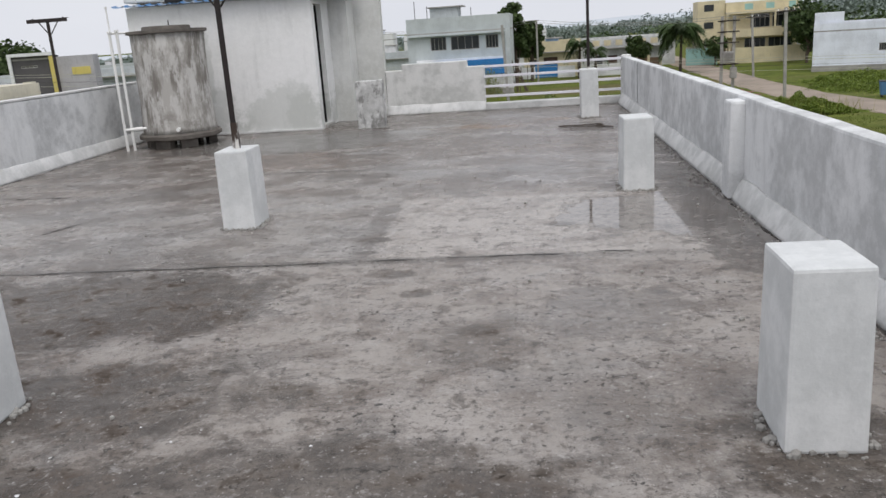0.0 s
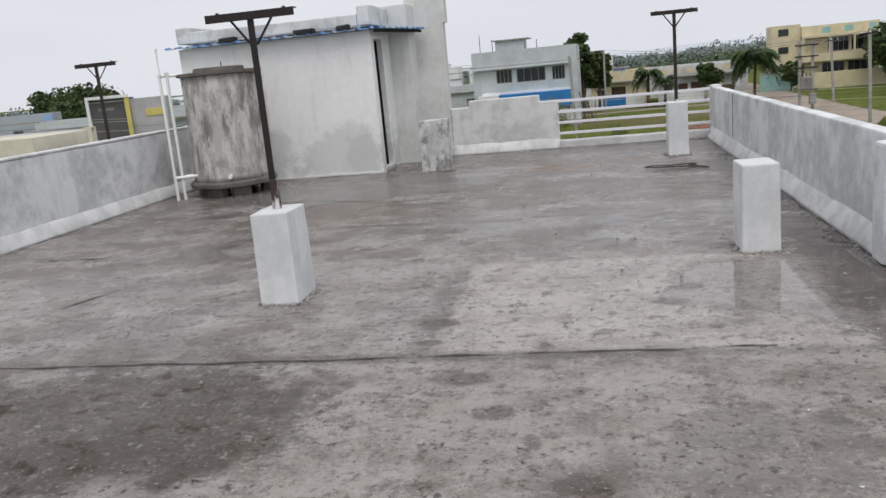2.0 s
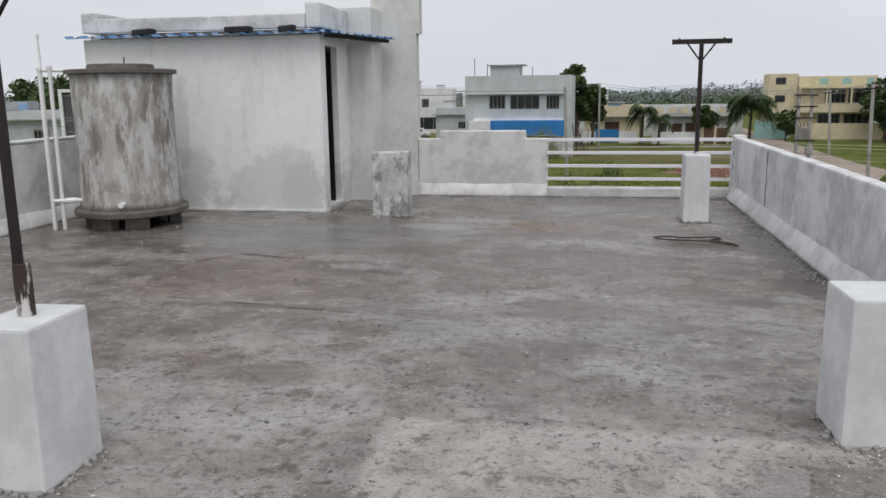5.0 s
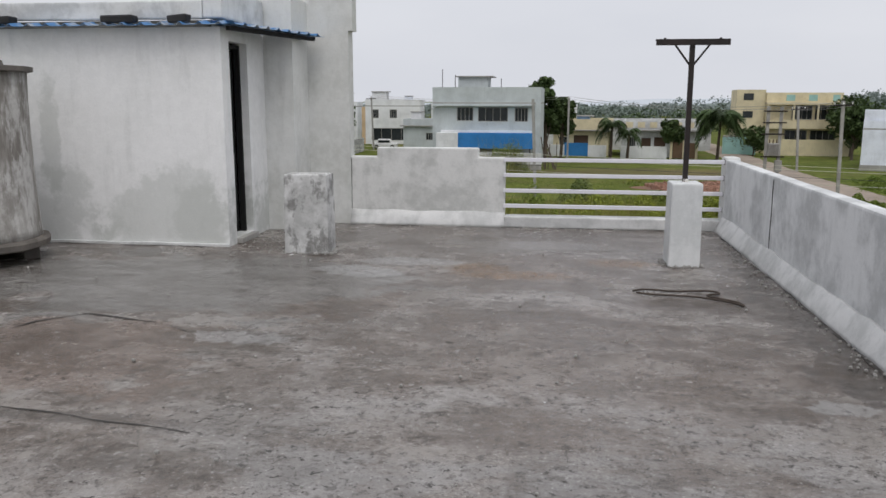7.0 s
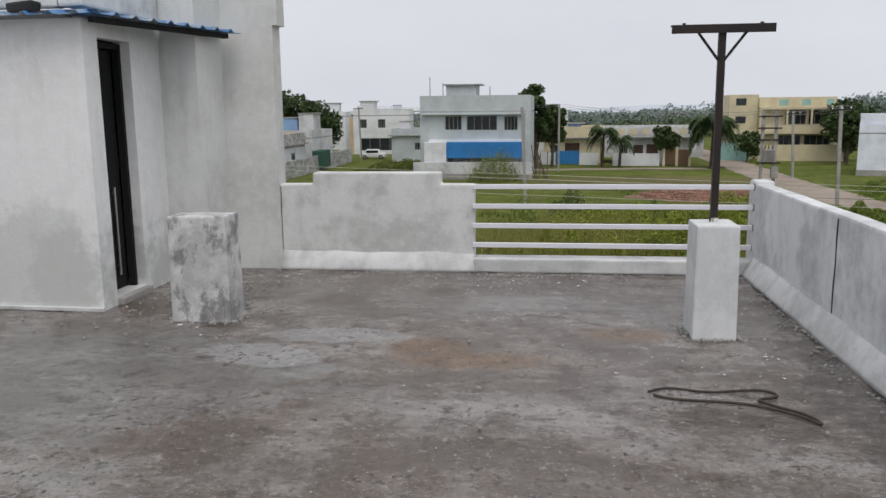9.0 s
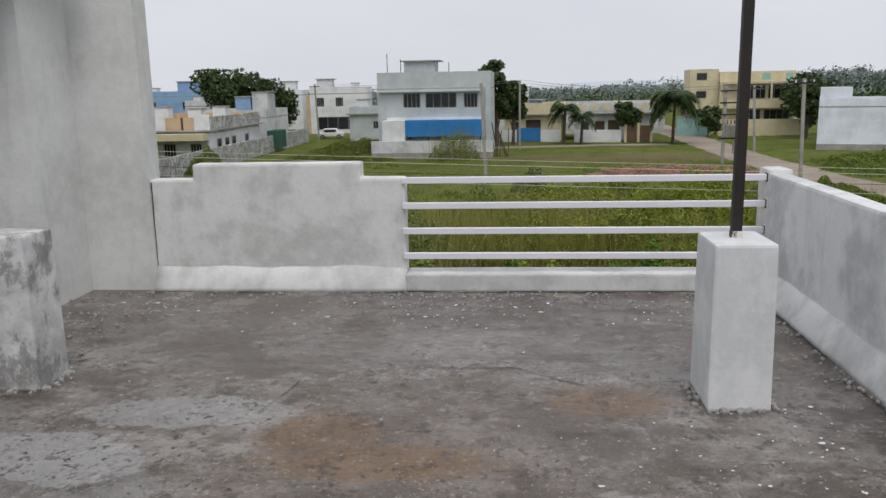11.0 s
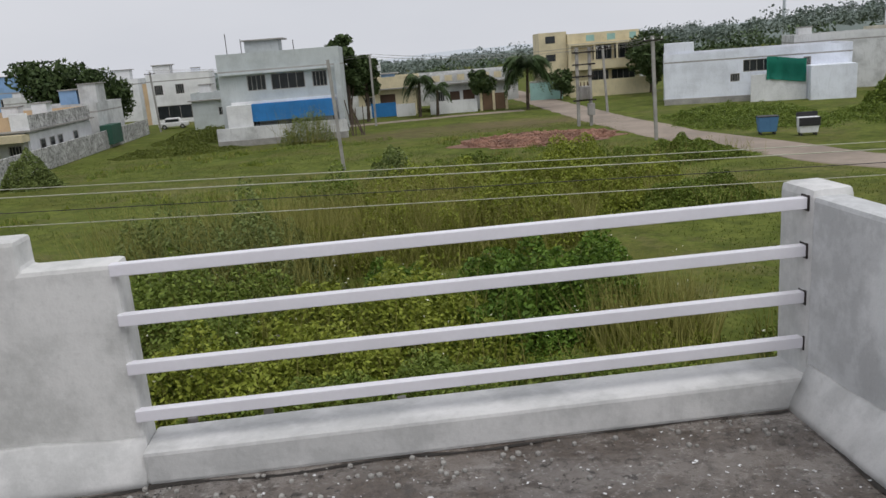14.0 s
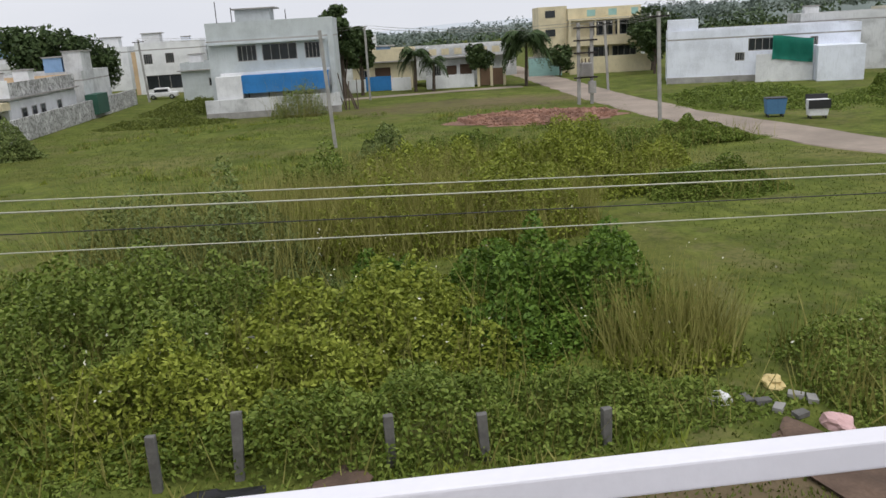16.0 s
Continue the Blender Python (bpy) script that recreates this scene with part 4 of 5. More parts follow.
for material, name_, clumps, height_ in (("weed", "weed_tufts", 1500, 0.34), ("dry", "dry_tufts", 420, 0.4), ("lime", "leafy_tufts", 700, 0.26)):
    cx, cy = rng.uniform(-25, 20, clumps), 25.5 + 60 * rng.random(clumps) ** 1.3
    ok = ~((cx > 5.5) & (cy < 45)) & np.array([noise.noise(Vector((u * 0.11, v * 0.11, 6))) > 0.06 for u, v in zip(cx, cy)]) & (cx < 18 - 0.1 * np.clip(cy - 55, 0, 40)) & ~((np.abs(cx - 13.6) < 6) & (np.abs(cy - 74.6) < 5))
    cx, cy = np.repeat(cx[ok], 18), np.repeat(cy[ok], 18)
    at = np.stack([cx + rng.normal(0, 0.22, len(cx)), cy + rng.normal(0, 0.22, len(cx)), np.full(len(cx), GROUND)], 1)
    tagged(blades(name_, at, height_, 0.028, M[material], 0.45), "scattered tufts of rough grass and weeds", "weeds", kind="stuff")
k = 420
fx, fy = np.where(rng.random(k) < 0.5, rng.normal(-4, 2.4, k), rng.uniform(-8, 10, k)), rng.uniform(28, 40, k)
tagged(quads("wild_flowers", np.stack([fx, fy, GROUND + rng.uniform(0.8, 1.5, k)], 1), 0.035, M["flower"]), "scattered tiny white wild flowers", "flowers", kind="stuff")


# ---- trees ----
def tree(x, y, h, r, label, crown_base=0.08, leaves=8000, size=0.24, name="tree"):
    ob = thing(name, label, "tree", pose(x, y, GROUND))
    rr = random.Random(int(x * 31 + y * 7))
    bm = bmesh.new()
    top = Vector((rr.uniform(-0.3, 0.3), rr.uniform(-0.3, 0.3), h * 0.62))
    tube(bm, (0, 0, 0), top, 0.028 * h, 0.014 * h, 8)
    tips = []
    for i in range(12):
        a, f = rr.uniform(0, 2 * math.pi), rr.uniform(crown_base, 0.62)
        s = Vector((0, 0, 0)).lerp(top, f / 0.62)
        e = Vector((r * rr.uniform(0.45, 0.85) * math.cos(a), r * rr.uniform(0.45, 0.85) * math.sin(a), h * rr.uniform(f + 0.1, 0.92)))
        tube(bm, s, e, 0.01 * h, 0.003 * h, 6)
        tips += [e, s.lerp(e, 0.65)]
    tips.append(Vector((0, 0, h * 0.9)))
    part("trunk", bm, M["bark"], ob)
    pts = []
    for t in tips:
        k = leaves // len(tips)
        q = rng.normal(size=(k, 3))
        q /= np.linalg.norm(q, axis=1)[:, None]
        q *= (rng.random(k) ** 0.45)[:, None] * r * rr.uniform(0.34, 0.56)
        q[:, 2] *= 0.75
        pts.append(q + np.array(t))
    p = np.concatenate(pts)
    p[:, 2] = np.clip(p[:, 2], 0.1 * h, h * 1.02)
    c = quads("crown", p, size, M["crown"], 0.3)
    c.parent = ob
    return ob


tree(-1.3, 104, 10.2, 1.9, "tall dark green tree beside a house")
tree(0.6, 107, 7.6, 1.7, "dark green tree beside a house")
tree(-35, 113, 9.4, 5.0, "broad dark green tree behind houses", leaves=5200, size=0.3)
tree(-31, 116, 8.2, 3.2, "dark green tree behind houses")
tree(37.5, 116, 7.6, 3.2, "dense dark green tree by the road")
tree(35.6, 110, 6.4, 2.2, "dense dark green tree by a white house")
tree(14.2, 109, 4.8, 1.5, "small dark tree before a low house", leaves=2200)
tree(25.5, 116, 3.8, 1.6, "small green tree by a yellow house", leaves=1800)
tree(-40, 68, 4.6, 2.6, "dark garden tree before a house")
tree(-31, 72.5, 3.9, 2.0, "dark garden tree before a house")
tree(-34.6, 77, 3.6, 2.4, "dark garden tree before a house")
tree(-70, 105, 9.5, 5, "dark green tree among houses", leaves=4500, size=0.35)
tree(-82, 118, 9.5, 5, "dark green tree among houses", leaves=4500, size=0.35)


def palm(x, y, h, fronds, length, label, name="coconut_palm"):
    ob = thing(name, label, "palm", pose(x, y, GROUND))
    rr = random.Random(int(x * 17))
    bm = bmesh.new()
    tube(bm, (0, 0, 0), (0.15, 0, h), 0.2, 0.13, 10)
    part("trunk", bm, M["bark"], ob)
    for i in range(fronds):
        a, up = 2 * math.pi * i / fronds * 2.6, rr.uniform(-0.25, 1.25)
        reach = length * rr.uniform(0.8, 1.1)
        verts, faces = [], []
        k = 22
        along = Vector((math.cos(a), math.sin(a), 0))
        across = Vector((-math.sin(a), math.cos(a), 0))
        for j in range(k):
            f = (j + 0.5) / k
            d = reach * f
            c = Vector((0.15, 0, h)) + along * d * (0.9 - 0.25 * f) + Vector((0, 0, up * d * (1 - 0.45 * f) - 0.75 * d * d / reach))
            w = reach * 0.2 * math.sin(math.pi * min(1, f * 0.8 + 0.16))
            for s in (-1, 1):
                tip = c + across * s * w + along * w * rr.uniform(0.3, 0.7) - Vector((0, 0, w * rr.uniform(0.4, 1.1)))
                half = along * reach * 0.022
                q = len(verts)
                verts += [c - half, c + half, tip + half * 0.3, tip - half * 0.3]
                faces.append((q, q + 1, q + 2, q + 3))
        fr = raw("frond", verts, faces, M["palm"])
        fr.parent = ob
    return ob


palm(18.9, 105, 5.2, 60, 4.3, "coconut palm with drooping dark fronds")
palm(6.6, 107, 4.2, 26, 3.0, "broad-leaved banana plant before a house", "banana_plant")
palm(8.6, 106.5, 3.2, 20, 2.5, "broad-leaved banana plant before a house", "banana_plant")

# far woods, hill and mast: many small crowns in belts, haze put in as paler colour
def wood_belt(d0, d1, count, height, material, label, gain):
    ang = rng.uniform(-62, 48, count)
    dist = rng.uniform(d0, d1, count)
    thick = np.array([noise.noise(Vector((a * 0.22, d * 0.02, d0))) for a, d in zip(ang, dist)])
    stay = thick > -0.12
    ang, dist, thick = ang[stay], dist[stay], thick[stay]
    x, y = dist * np.sin(np.radians(ang)), dist * np.cos(np.radians(ang))
    size = height * rng.uniform(0.55, 1.1, len(x)) * (0.8 + 0.7 * np.clip(thick, 0, 1))
    foot = GROUND + np.clip((ang - 6) / 26, 0, 1) * gain
    m = 80
    q = rng.normal(size=(len(x), m, 3))
    q /= np.linalg.norm(q, axis=2)[:, :, None]
    q *= (rng.random((len(x), m)) ** 0.4)[:, :, None]
    at = np.stack([x, y, foot + size * 0.55], 1)[:, None, :] + q * np.stack([size * 0.6, size * 0.6, size * 0.48], 1)[:, None, :]
    tagged(quads("far_woods", at.reshape(-1, 3), height * 0.1, M[material], 0.3, 0.8), label, "trees", kind="stuff")


wood_belt(150, 210, 420, 5.2, "near_woods", "belt of green trees beyond the village, faintly hazed in colour", 2.5)
wood_belt(230, 330, 800, 6.0, "woods", "belt of far trees, mist put into their colour", 6.0)
wood_belt(330, 425, 900, 6.5, "pale_woods", "belt of farther trees, paler mist put into their colour", 9.0)
bm = bmesh.new()
prev = None
for i in range(401):
    a = -64 + 114 * i / 400
    d = 430
    hgt = 4.6 + 7.5 * max(0, min(1, (a - 6) / 26)) + 1.5 * noise.noise(Vector((a * 0.35, 0, 7))) + 1.1 * noise.noise(Vector((a * 1.9, 0, 7))) + 0.5 * noise.noise(Vector((a * 6, 0, 7)))
    x, y = d * math.sin(radians(a)), d * math.cos(radians(a))
    cur = [bm.verts.new((x, y, GROUND - 1)), bm.verts.new((x * 1.02, y * 1.02, GROUND + hgt)), bm.verts.new((x * 1.1, y * 1.1, GROUND + hgt * 0.7))]
    if prev:
        for j in range(2):
            bm.faces.new((prev[j], cur[j], cur[j + 1], prev[j + 1]))
    prev = cur
tagged(mesh_ob("backdrop_woods", bm, M["haze_toned_woods"], True), "wooded rise beyond the village, mist put into its colour", "woods", kind="structure")
bm = bmesh.new()
prev = None
for i in range(161):
    a = -70 + 140 * i / 160
    d = 900
    hgt = 4 + 7 * max(0, noise.noise(Vector((a * 0.07, 0, 3)))) + 13 * max(0, min(1, (a - 2) / 30)) + 1.2 * noise.noise(Vector((a * 0.5, 0, 3)))
    x, y = d * math.sin(radians(a)), d * math.cos(radians(a))
    cur = [bm.verts.new((x, y, GROUND - 2)), bm.verts.new((x * 1.03, y * 1.03, GROUND + hgt)), bm.verts.new((x * 1.3, y * 1.3, GROUND + hgt * 0.6))]
    if prev:
        for j in range(2):
            bm.faces.new((prev[j], cur[j], cur[j + 1], prev[j + 1]))
    prev = cur
tagged(mesh_ob("backdrop_hills", bm, M["far_hill"], True), "hills on the horizon, pale mist put into their colour", "hills", kind="structure")
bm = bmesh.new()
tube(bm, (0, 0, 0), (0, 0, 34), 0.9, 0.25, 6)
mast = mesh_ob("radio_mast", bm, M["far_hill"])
mast.matrix_basis = pose(170, 330, GROUND)
tagged(mast, "thin mast far off, pale mist put into its colour", "mast")


# ---- houses ----
def window(parent, x0, x1, z0, z1, y=0.0, bars=3, frame_mat="concrete", name="window"):
    """A window set in an opening of a wall whose outer face is at y."""
    w = part(name, blocks((x0, x0 + 0.07, y + 0.04, y + 0.12, z0, z1), (x1 - 0.07, x1, y + 0.04, y + 0.12, z0, z1), (x0 + 0.07, x1 - 0.07, y + 0.04, y + 0.12, z1 - 0.07, z1), (x0 + 0.07, x1 - 0.07, y + 0.04, y + 0.12, z0, z0 + 0.07)), M[frame_mat], parent)
    part("pane", blocks((x0 + 0.07, x1 - 0.07, y + 0.13, y + 0.15, z0 + 0.07, z1 - 0.07)), M["glass"], w, "dark glass")
    for i in range(bars):
        x = x0 + (x1 - x0) * (i + 1) / (bars + 1)
        part("mullion", blocks((x - 0.025, x + 0.025, y + 0.06, y + 0.11, z0 + 0.07, z1 - 0.07)), M[frame_mat], w)
    return w


def house(label, m, w, d, h, wall_mat, windows=(), parapet=0.9, parapet_mat=None, doors=(), slab=0.0, category="house"):
    """A flat-roofed house: front wall along x at y = 0, pierced; solid body behind; roof slab and parapet."""
    ob = thing("house", label, category, m)
    t = 0.25
    roof = h - parapet
    holes = [tuple(v) for v in windows] + [tuple(v) for v in doors]
    part("front_wall", wall_with_holes(bmesh.new(), 0, w, 0, roof, 0, t, holes), wall_mat, ob)
    part("wall", blocks((0, w, t + 0.35, d, 0, roof), (0, 0.2, t, t + 0.35, 0, roof), (w - 0.2, w, t, t + 0.35, 0, roof)), wall_mat, ob)
    e = slab
    part("roof", blocks((-e, w + e, -e, d + e * 0.3, roof, roof + 0.14)), M["concrete"], ob, "grey concrete roof slab")
    if parapet > 0.2:
        q = 0.14
        z0 = roof + 0.14
        part("parapet", blocks((0, w, 0, q, z0, h), (0, w, d - q, d, z0, h), (0, q, q, d - q, z0, h), (w - q, w, q, d - q, z0, h)), parapet_mat or wall_mat, ob)
    for v in windows:
        window(ob, *v)
    for x0, x1, z0, z1 in doors:
        part("door", blocks((x0, x1, 0.14, 0.2, z0, z1)), tint("door_brown", (0.1, 0.06, 0.04)), ob)
    return ob


def roof_box(parent, x0, x1, y0, y1, z0, z1, material, slab=0.25, name="roof_room"):
    r = part(name, blocks((x0, x1, y0, y1, z0, z1)), material, parent)
    part("slab", blocks((x0 - slab, x1 + slab * 2.2, y0 - slab, y1 + slab, z1, z1 + 0.12)), M["concrete"], r)
    return r


GREY, WHITE, CREAM = tint("grey_paint", (0.52, 0.56, 0.57)), tint("white_wall", (0.78, 0.79, 0.8)), tint("cream_wall", (0.68, 0.6, 0.4))
BLUISH, PEACH, OLDWHITE = tint("bluish_white_wall", (0.8, 0.84, 0.93)), tint("peach_wall", (0.62, 0.45, 0.28)), tint("weathered_white_wall", (0.64, 0.65, 0.65), 0.4)
BLUE, GREEN, TEAL = tint("blue_sheet_fabric", (0.03, 0.2, 0.5)), tint("green_cloth", (0.015, 0.24, 0.17)), tint("pale_teal", (0.3, 0.5, 0.47))
YELLOW, CHAR, BLUEWALL = tint("yellow_paint", (0.62, 0.52, 0.16)), tint("charcoal_wall", (0.1, 0.095, 0.1)), tint("sky_blue_wall", (0.25, 0.4, 0.62))

# two-storey grey house with a blue awning
g = house("two-storey grey house with blue awning and roof room", pose(-13.1, 91.4, GROUND, 0, 0, -1), 11.4, 11, 8.45, GREY,
          windows=[(2.6, 4.35, 4.95, 6.4), (4.85, 8.0, 4.9, 6.4), (8.7, 10.1, 4.9, 6.35)], parapet=1.7)
part("lower_wall", blocks((0.9, 11.0, -0.16, -0.005, 2.4, 4.0)), WHITE, g, "white painted lower wall")
part("sunshade", blocks((0.2, 10.6, -0.5, -0.005, 6.5, 6.62)), GREY, g)
part("corner_post", blocks((10.9, 11.42, -0.5, -0.005, 0, 6.9)), GREY, g)
roof_box(g, 2.4, 5.6, 2.5, 6, 6.9, 9.55, GREY)
aw = part("awning", blocks((2.9, 10.7, -1.3, -1.22, 2.15, 3.75), (2.9, 10.7, -1.22, -0.17, 3.65, 3.75)), BLUE, g, "bright blue plastic awning sheet")
part("side_panel", blocks((0.6, 2.9, -1.4, -0.17, 1.5, 3.75)), WHITE, g, "white projecting panel")
for x in (3.4, 5.2, 7.0, 8.8, 10.4):
    part("awning_post", blocks((x - 0.05, x + 0.05, -1.2, -1.1, 0, 2.3)), M["iron"], g)
for x, hh in ((0.6, 10.4), (2.0, 9.8), (7.0, 9.4)):
    bm = bmesh.new()
    tube(bm, (x, 3, 6.8), (x, 3, hh), 0.04, sides=6)
    part("antenna", bm, M["iron"], g)
for i in range(9):
    bm = bmesh.new()
    x = 11.8 + rnd.uniform(0, 1.6)
    tube(bm, (x, -0.4 + rnd.uniform(-0.3, 0.3), 0), (x - rnd.uniform(-0.6, 1.2), 0.6, rnd.uniform(2, 3.6)), 0.05, sides=6)
    part("leaning_pole", bm, M["bark"], g, "wooden pole leaning by the house")
compound = tagged(mesh_ob("compound_wall", gridded(-13.6, -1.5, 89.6, 89.8, GROUND, GROUND + 1.75, 1.2, 0.03, 0.03), OLDWHITE), "weathered white compound wall", "wall", kind="structure")
tagged(mesh_ob("compound_base", gridded(-13.6, -1.5, 89.5, 89.59, GROUND, GROUND + 0.6, 1.2, 0.03, 0.03), M["concrete"]), "bare cement foot of the compound wall", "wall", kind="structure")

# low yellow house with a blue gate
y = house("low yellow house with flat roof and blue gate", pose(-0.4, 114.5, GROUND, 0, 0, -8), 7.2, 8, 4.7, CREAM, windows=[(0.8, 2.0, 1.2, 2.4)], doors=[(2.7, 4.6, 0.1, 2.6)], parapet=1.5, slab=0.7)
part("gate", blocks((1.9, 4.9, -3.0, -2.92, 0.1, 1.75), bevel=0.02), BLUE, y, "bright blue sheet metal gate")
for x0, x1 in ((-0.2, 1.9), (4.9, 7.2)):
    part("gate_wall", blocks((x0, x1, -3.05, -2.85, 0, 1.5)), WHITE, y, "white gate wall")
roof_box(y, 2.8, 4.4, 2, 4, 4.6, 5.0, BLUEWALL, name="roof_tank")
# low pale houses further along the lane
p2 = house("low pale grey house with a white yard wall", pose(8.4, 112.5, GROUND, 0, 0, -7), 9.4, 8, 4.6, OLDWHITE, windows=[(0.7, 1.7, 1.2, 2.5), (6.2, 7.4, 1.2, 2.5)], doors=[(2.4, 3.6, 0.1, 2.4), (4.0, 5.4, 0.1, 2.5)], parapet=1.3, slab=0.7)
for i in range(6):
    part("parapet_panel", blocks((0.4 + i * 1.5, 1.3 + i * 1.5, -0.06, -0.004, 3.7, 4.4)), CREAM, p2)
part("yard_wall", blocks((0, 5.6, -3.1, -2.9, 0, 1.5)), WHITE, p2, "white painted yard wall")
part("gate", blocks((6.3, 9.0, -3.1, -3.0, 0.1, 2.0), bevel=0.02), tint("brown_gate", (0.16, 0.1, 0.06)), p2, "brown sheet metal gate")
for x in (6.1, 7.6, 9.1):
    part("gate_post", blocks((x - 0.15, x + 0.15, -3.2, -2.85, 0, 2.3)), CREAM, p2)
house("long low white house behind others", pose(-2, 128, GROUND, 0, 0, -5), 24, 8, 4.4, OLDWHITE, windows=[(2, 3.4, 1.3, 2.6), (8, 9.4, 1.3, 2.6), (14, 15.4, 1.3, 2.6), (19, 20.4, 1.3, 2.6)], parapet=0.9)

# yellow three-storey apartment house
# Its dark window panes stand in for the shade inside open balcony recesses.
a = house("yellow three-storey apartment house with open balconies", pose(28.2, 122, GROUND, 0, 0, -6), 9.6, 10, 8.2, CREAM,
          windows=[(3.3, 5.9, 4.6, 6.5), (6.2, 9.3, 4.6, 6.5), (2.6, 5.4, 1.5, 3.2), (5.8, 9.0, 1.5, 3.2)], parapet=1.5)
part("stair_block", blocks((-3.8, -0.05, 0.6, 8, 0, 8.6)), CREAM, a)
# Dark plates on the wall stand in for unlit stair openings.
for zz in (2.2, 4.8, 7.2):
    part("stair_opening_plate", blocks((-2.9, -1.6, 0.55, 0.595, zz, zz + 0.9)), M["glass"], a)
for zz in (3.4, 6.6):
    part("balcony_slab", blocks((-0.02, 9.7, -1.2, -0.005, zz, zz + 0.16)), CREAM, a)
part("balcony_front", blocks((-0.02, 9.7, -1.2, -1.08, 3.56, 4.5)), CREAM, a, "yellow balcony front wall")
part("yard_wall", blocks((-0.5, 10, -4.2, -4.0, 0, 2.1)), CREAM, a, "yellow yard wall")
for i in range(3):
    part("parapet_motif", blocks((1.5 + i * 3, 2.3 + i * 3, -0.06, -0.005, 7.1, 7.9)), CREAM, a, "square ornament on the parapet")
    part("parapet_opening", blocks((2.5 + i * 2.8, 3.6 + i * 2.8, -0.05, -0.004, 7.1, 7.9)), TEAL, a)
for x in (0.1, 3.4, 6.4, 9.5):
    part("balcony_post", blocks((x - 0.12, x + 0.12, -1.2, -0.98, 4.5, 6.6)), CREAM, a)
wt = house("pale teal garden wall building by the road", pose(22.2, 119, GROUND, 0, 0, -10), 4.2, 2, 2.3, TEAL, parapet=0.0)

# white-blue house by the road
w = house("long bluish-white house with blank side wall", pose(31.2, 94.6, GROUND, 0, 0, -20), 17.6, 9, 5.1, BLUISH, windows=[(6.4, 7.3, 2.0, 2.8), (7.6, 10.2, 2.9, 4.1), (13.2, 13.9, 2.9, 4.0)], parapet=0.9)
part("roof_wall", blocks((0.02, 2.9, 0.3, 4, 5.1, 6.2)), BLUISH, w)
part("base", blocks((-0.05, 12.5, -0.12, -0.005, 0, 0.6)), M["concrete"], w, "bare grey stone base")
part("yard_wall", blocks((8.2, 13.3, -1.6, -1.4, 0, 2.6)), WHITE, w, "white front yard wall")
part("water_room", blocks((13.4, 17.4, -3.2, -0.01, 0, 3.2)), BLUISH, w, "small bluish outbuilding")
bm = bmesh.new()
prev = None
for i in range(25):
    u = i / 24
    cur = [bm.verts.new((9.6 + 3.6 * u, -1.75 + 0.1 * math.sin(u * 19) * f, 4.1 + 0.2 * math.sin(u * 3.1 + 1.57) - 2.2 * f)) for f in (0, 0.33, 0.66, 1)]
    if prev:
        for j in range(3):
            bm.faces.new((prev[j], cur[j], cur[j + 1], prev[j + 1]))
    prev = cur
bmesh.ops.solidify(bm, geom=bm.faces[:], thickness=0.03)
part("green_cloth", bm, GREEN, w, "green cloth hung over the yard wall", True)
r = house("grey-white house with small vents", pose(47.5, 99, GROUND, 0, 0, -20), 9.5, 9, 6.0, OLDWHITE, windows=[(2.0, 2.5, 3.6, 4.0), (4.2, 4.7, 3.6, 4.0)], parapet=0.9)
roof_box(r, 0.6, 2.0, 1.5, 3, 6.0, 6.7, WHITE, 0.05, "roof_tank")
r = house("cream house with dark columns and balcony", pose(57.5, 98, GROUND, 0, 0, -18), 8.5, 9, 6.3, tint("pale_cream", (0.66, 0.62, 0.5)), windows=[(0.8, 2.2, 1.2, 3.6), (3.2, 6.0, 0.4, 3.6)], parapet=1.2)
part("feature_panel", blocks((6.6, 8.3, -0.3, -0.01, 1.6, 5.2)), CHAR, r, "dark facade panel")
part("yellow_panel", blocks((8.35, 9.2, -0.3, 2, 1.6, 5.6)), YELLOW, r, "yellow facade panel")
roof_box(r, 0.4, 1.7, 1, 2.4, 6.3, 8.0, WHITE, 0.1, "roof_tank")
r = house("cream and ochre house", pose(68, 97, GROUND, 0, 0, -18), 12, 9, 7.2, tint("ochre_cream", (0.6, 0.48, 0.3)), windows=[(1, 3, 3.9, 5.4), (5, 7, 3.9, 5.4), (1, 4, 0.4, 2.6)], parapet=1.0)
tagged(mesh_ob("stone_wall", gridded(48.5, 66, 84, 84.3, GROUND, GROUND + 1.5, 1.5, 0.03, 0.04), M["stone"]), "dark rubble stone yard wall", "wall", kind="structure")

# peach house and its boundary wall
MOULD = whitewash("mouldy_boundary_wall", (0.42, 0.42, 0.41), (0.66, 0.66, 0.65), dirt=0.8, scale=0.8)
ph = house("low peach house with weathered white side wall", pose(-37.5, 83.5, GROUND, 0, 0, 0), 9.5, 16, 4.6, OLDWHITE, windows=[(5.2, 6.4, 0.9, 2.2), (7.8, 8.9, 0.6, 2.2), (1.4, 2.8, 0.9, 2.2)], parapet=1.3, parapet_mat=PEACH, slab=0.5)
part("porch_roof", blocks((-0.4, 9.7, -1.6, -0.01, 2.55, 3.15)), CREAM, ph, "cream porch roof edge")
part("parapet_arch", blocks((4.1, 5.6, -0.08, -0.005, 3.35, 4.75), bevel=0.03), WHITE, ph, "white ornamental parapet panel")
part("side_wall", blocks((9.505, 9.6, 0.2, 15.9, 0, 3.1)), WHITE, ph, "white side wall")
part("side_parapet", blocks((9.505, 9.7, 0.0, 15.9, 3.45, 4.62)), MOULD, ph, "weathered white side parapet")
part("west_wing", blocks((-13, -0.02, 0.3, 14, 0, 3.2)), WHITE, ph, "white wing of the house")
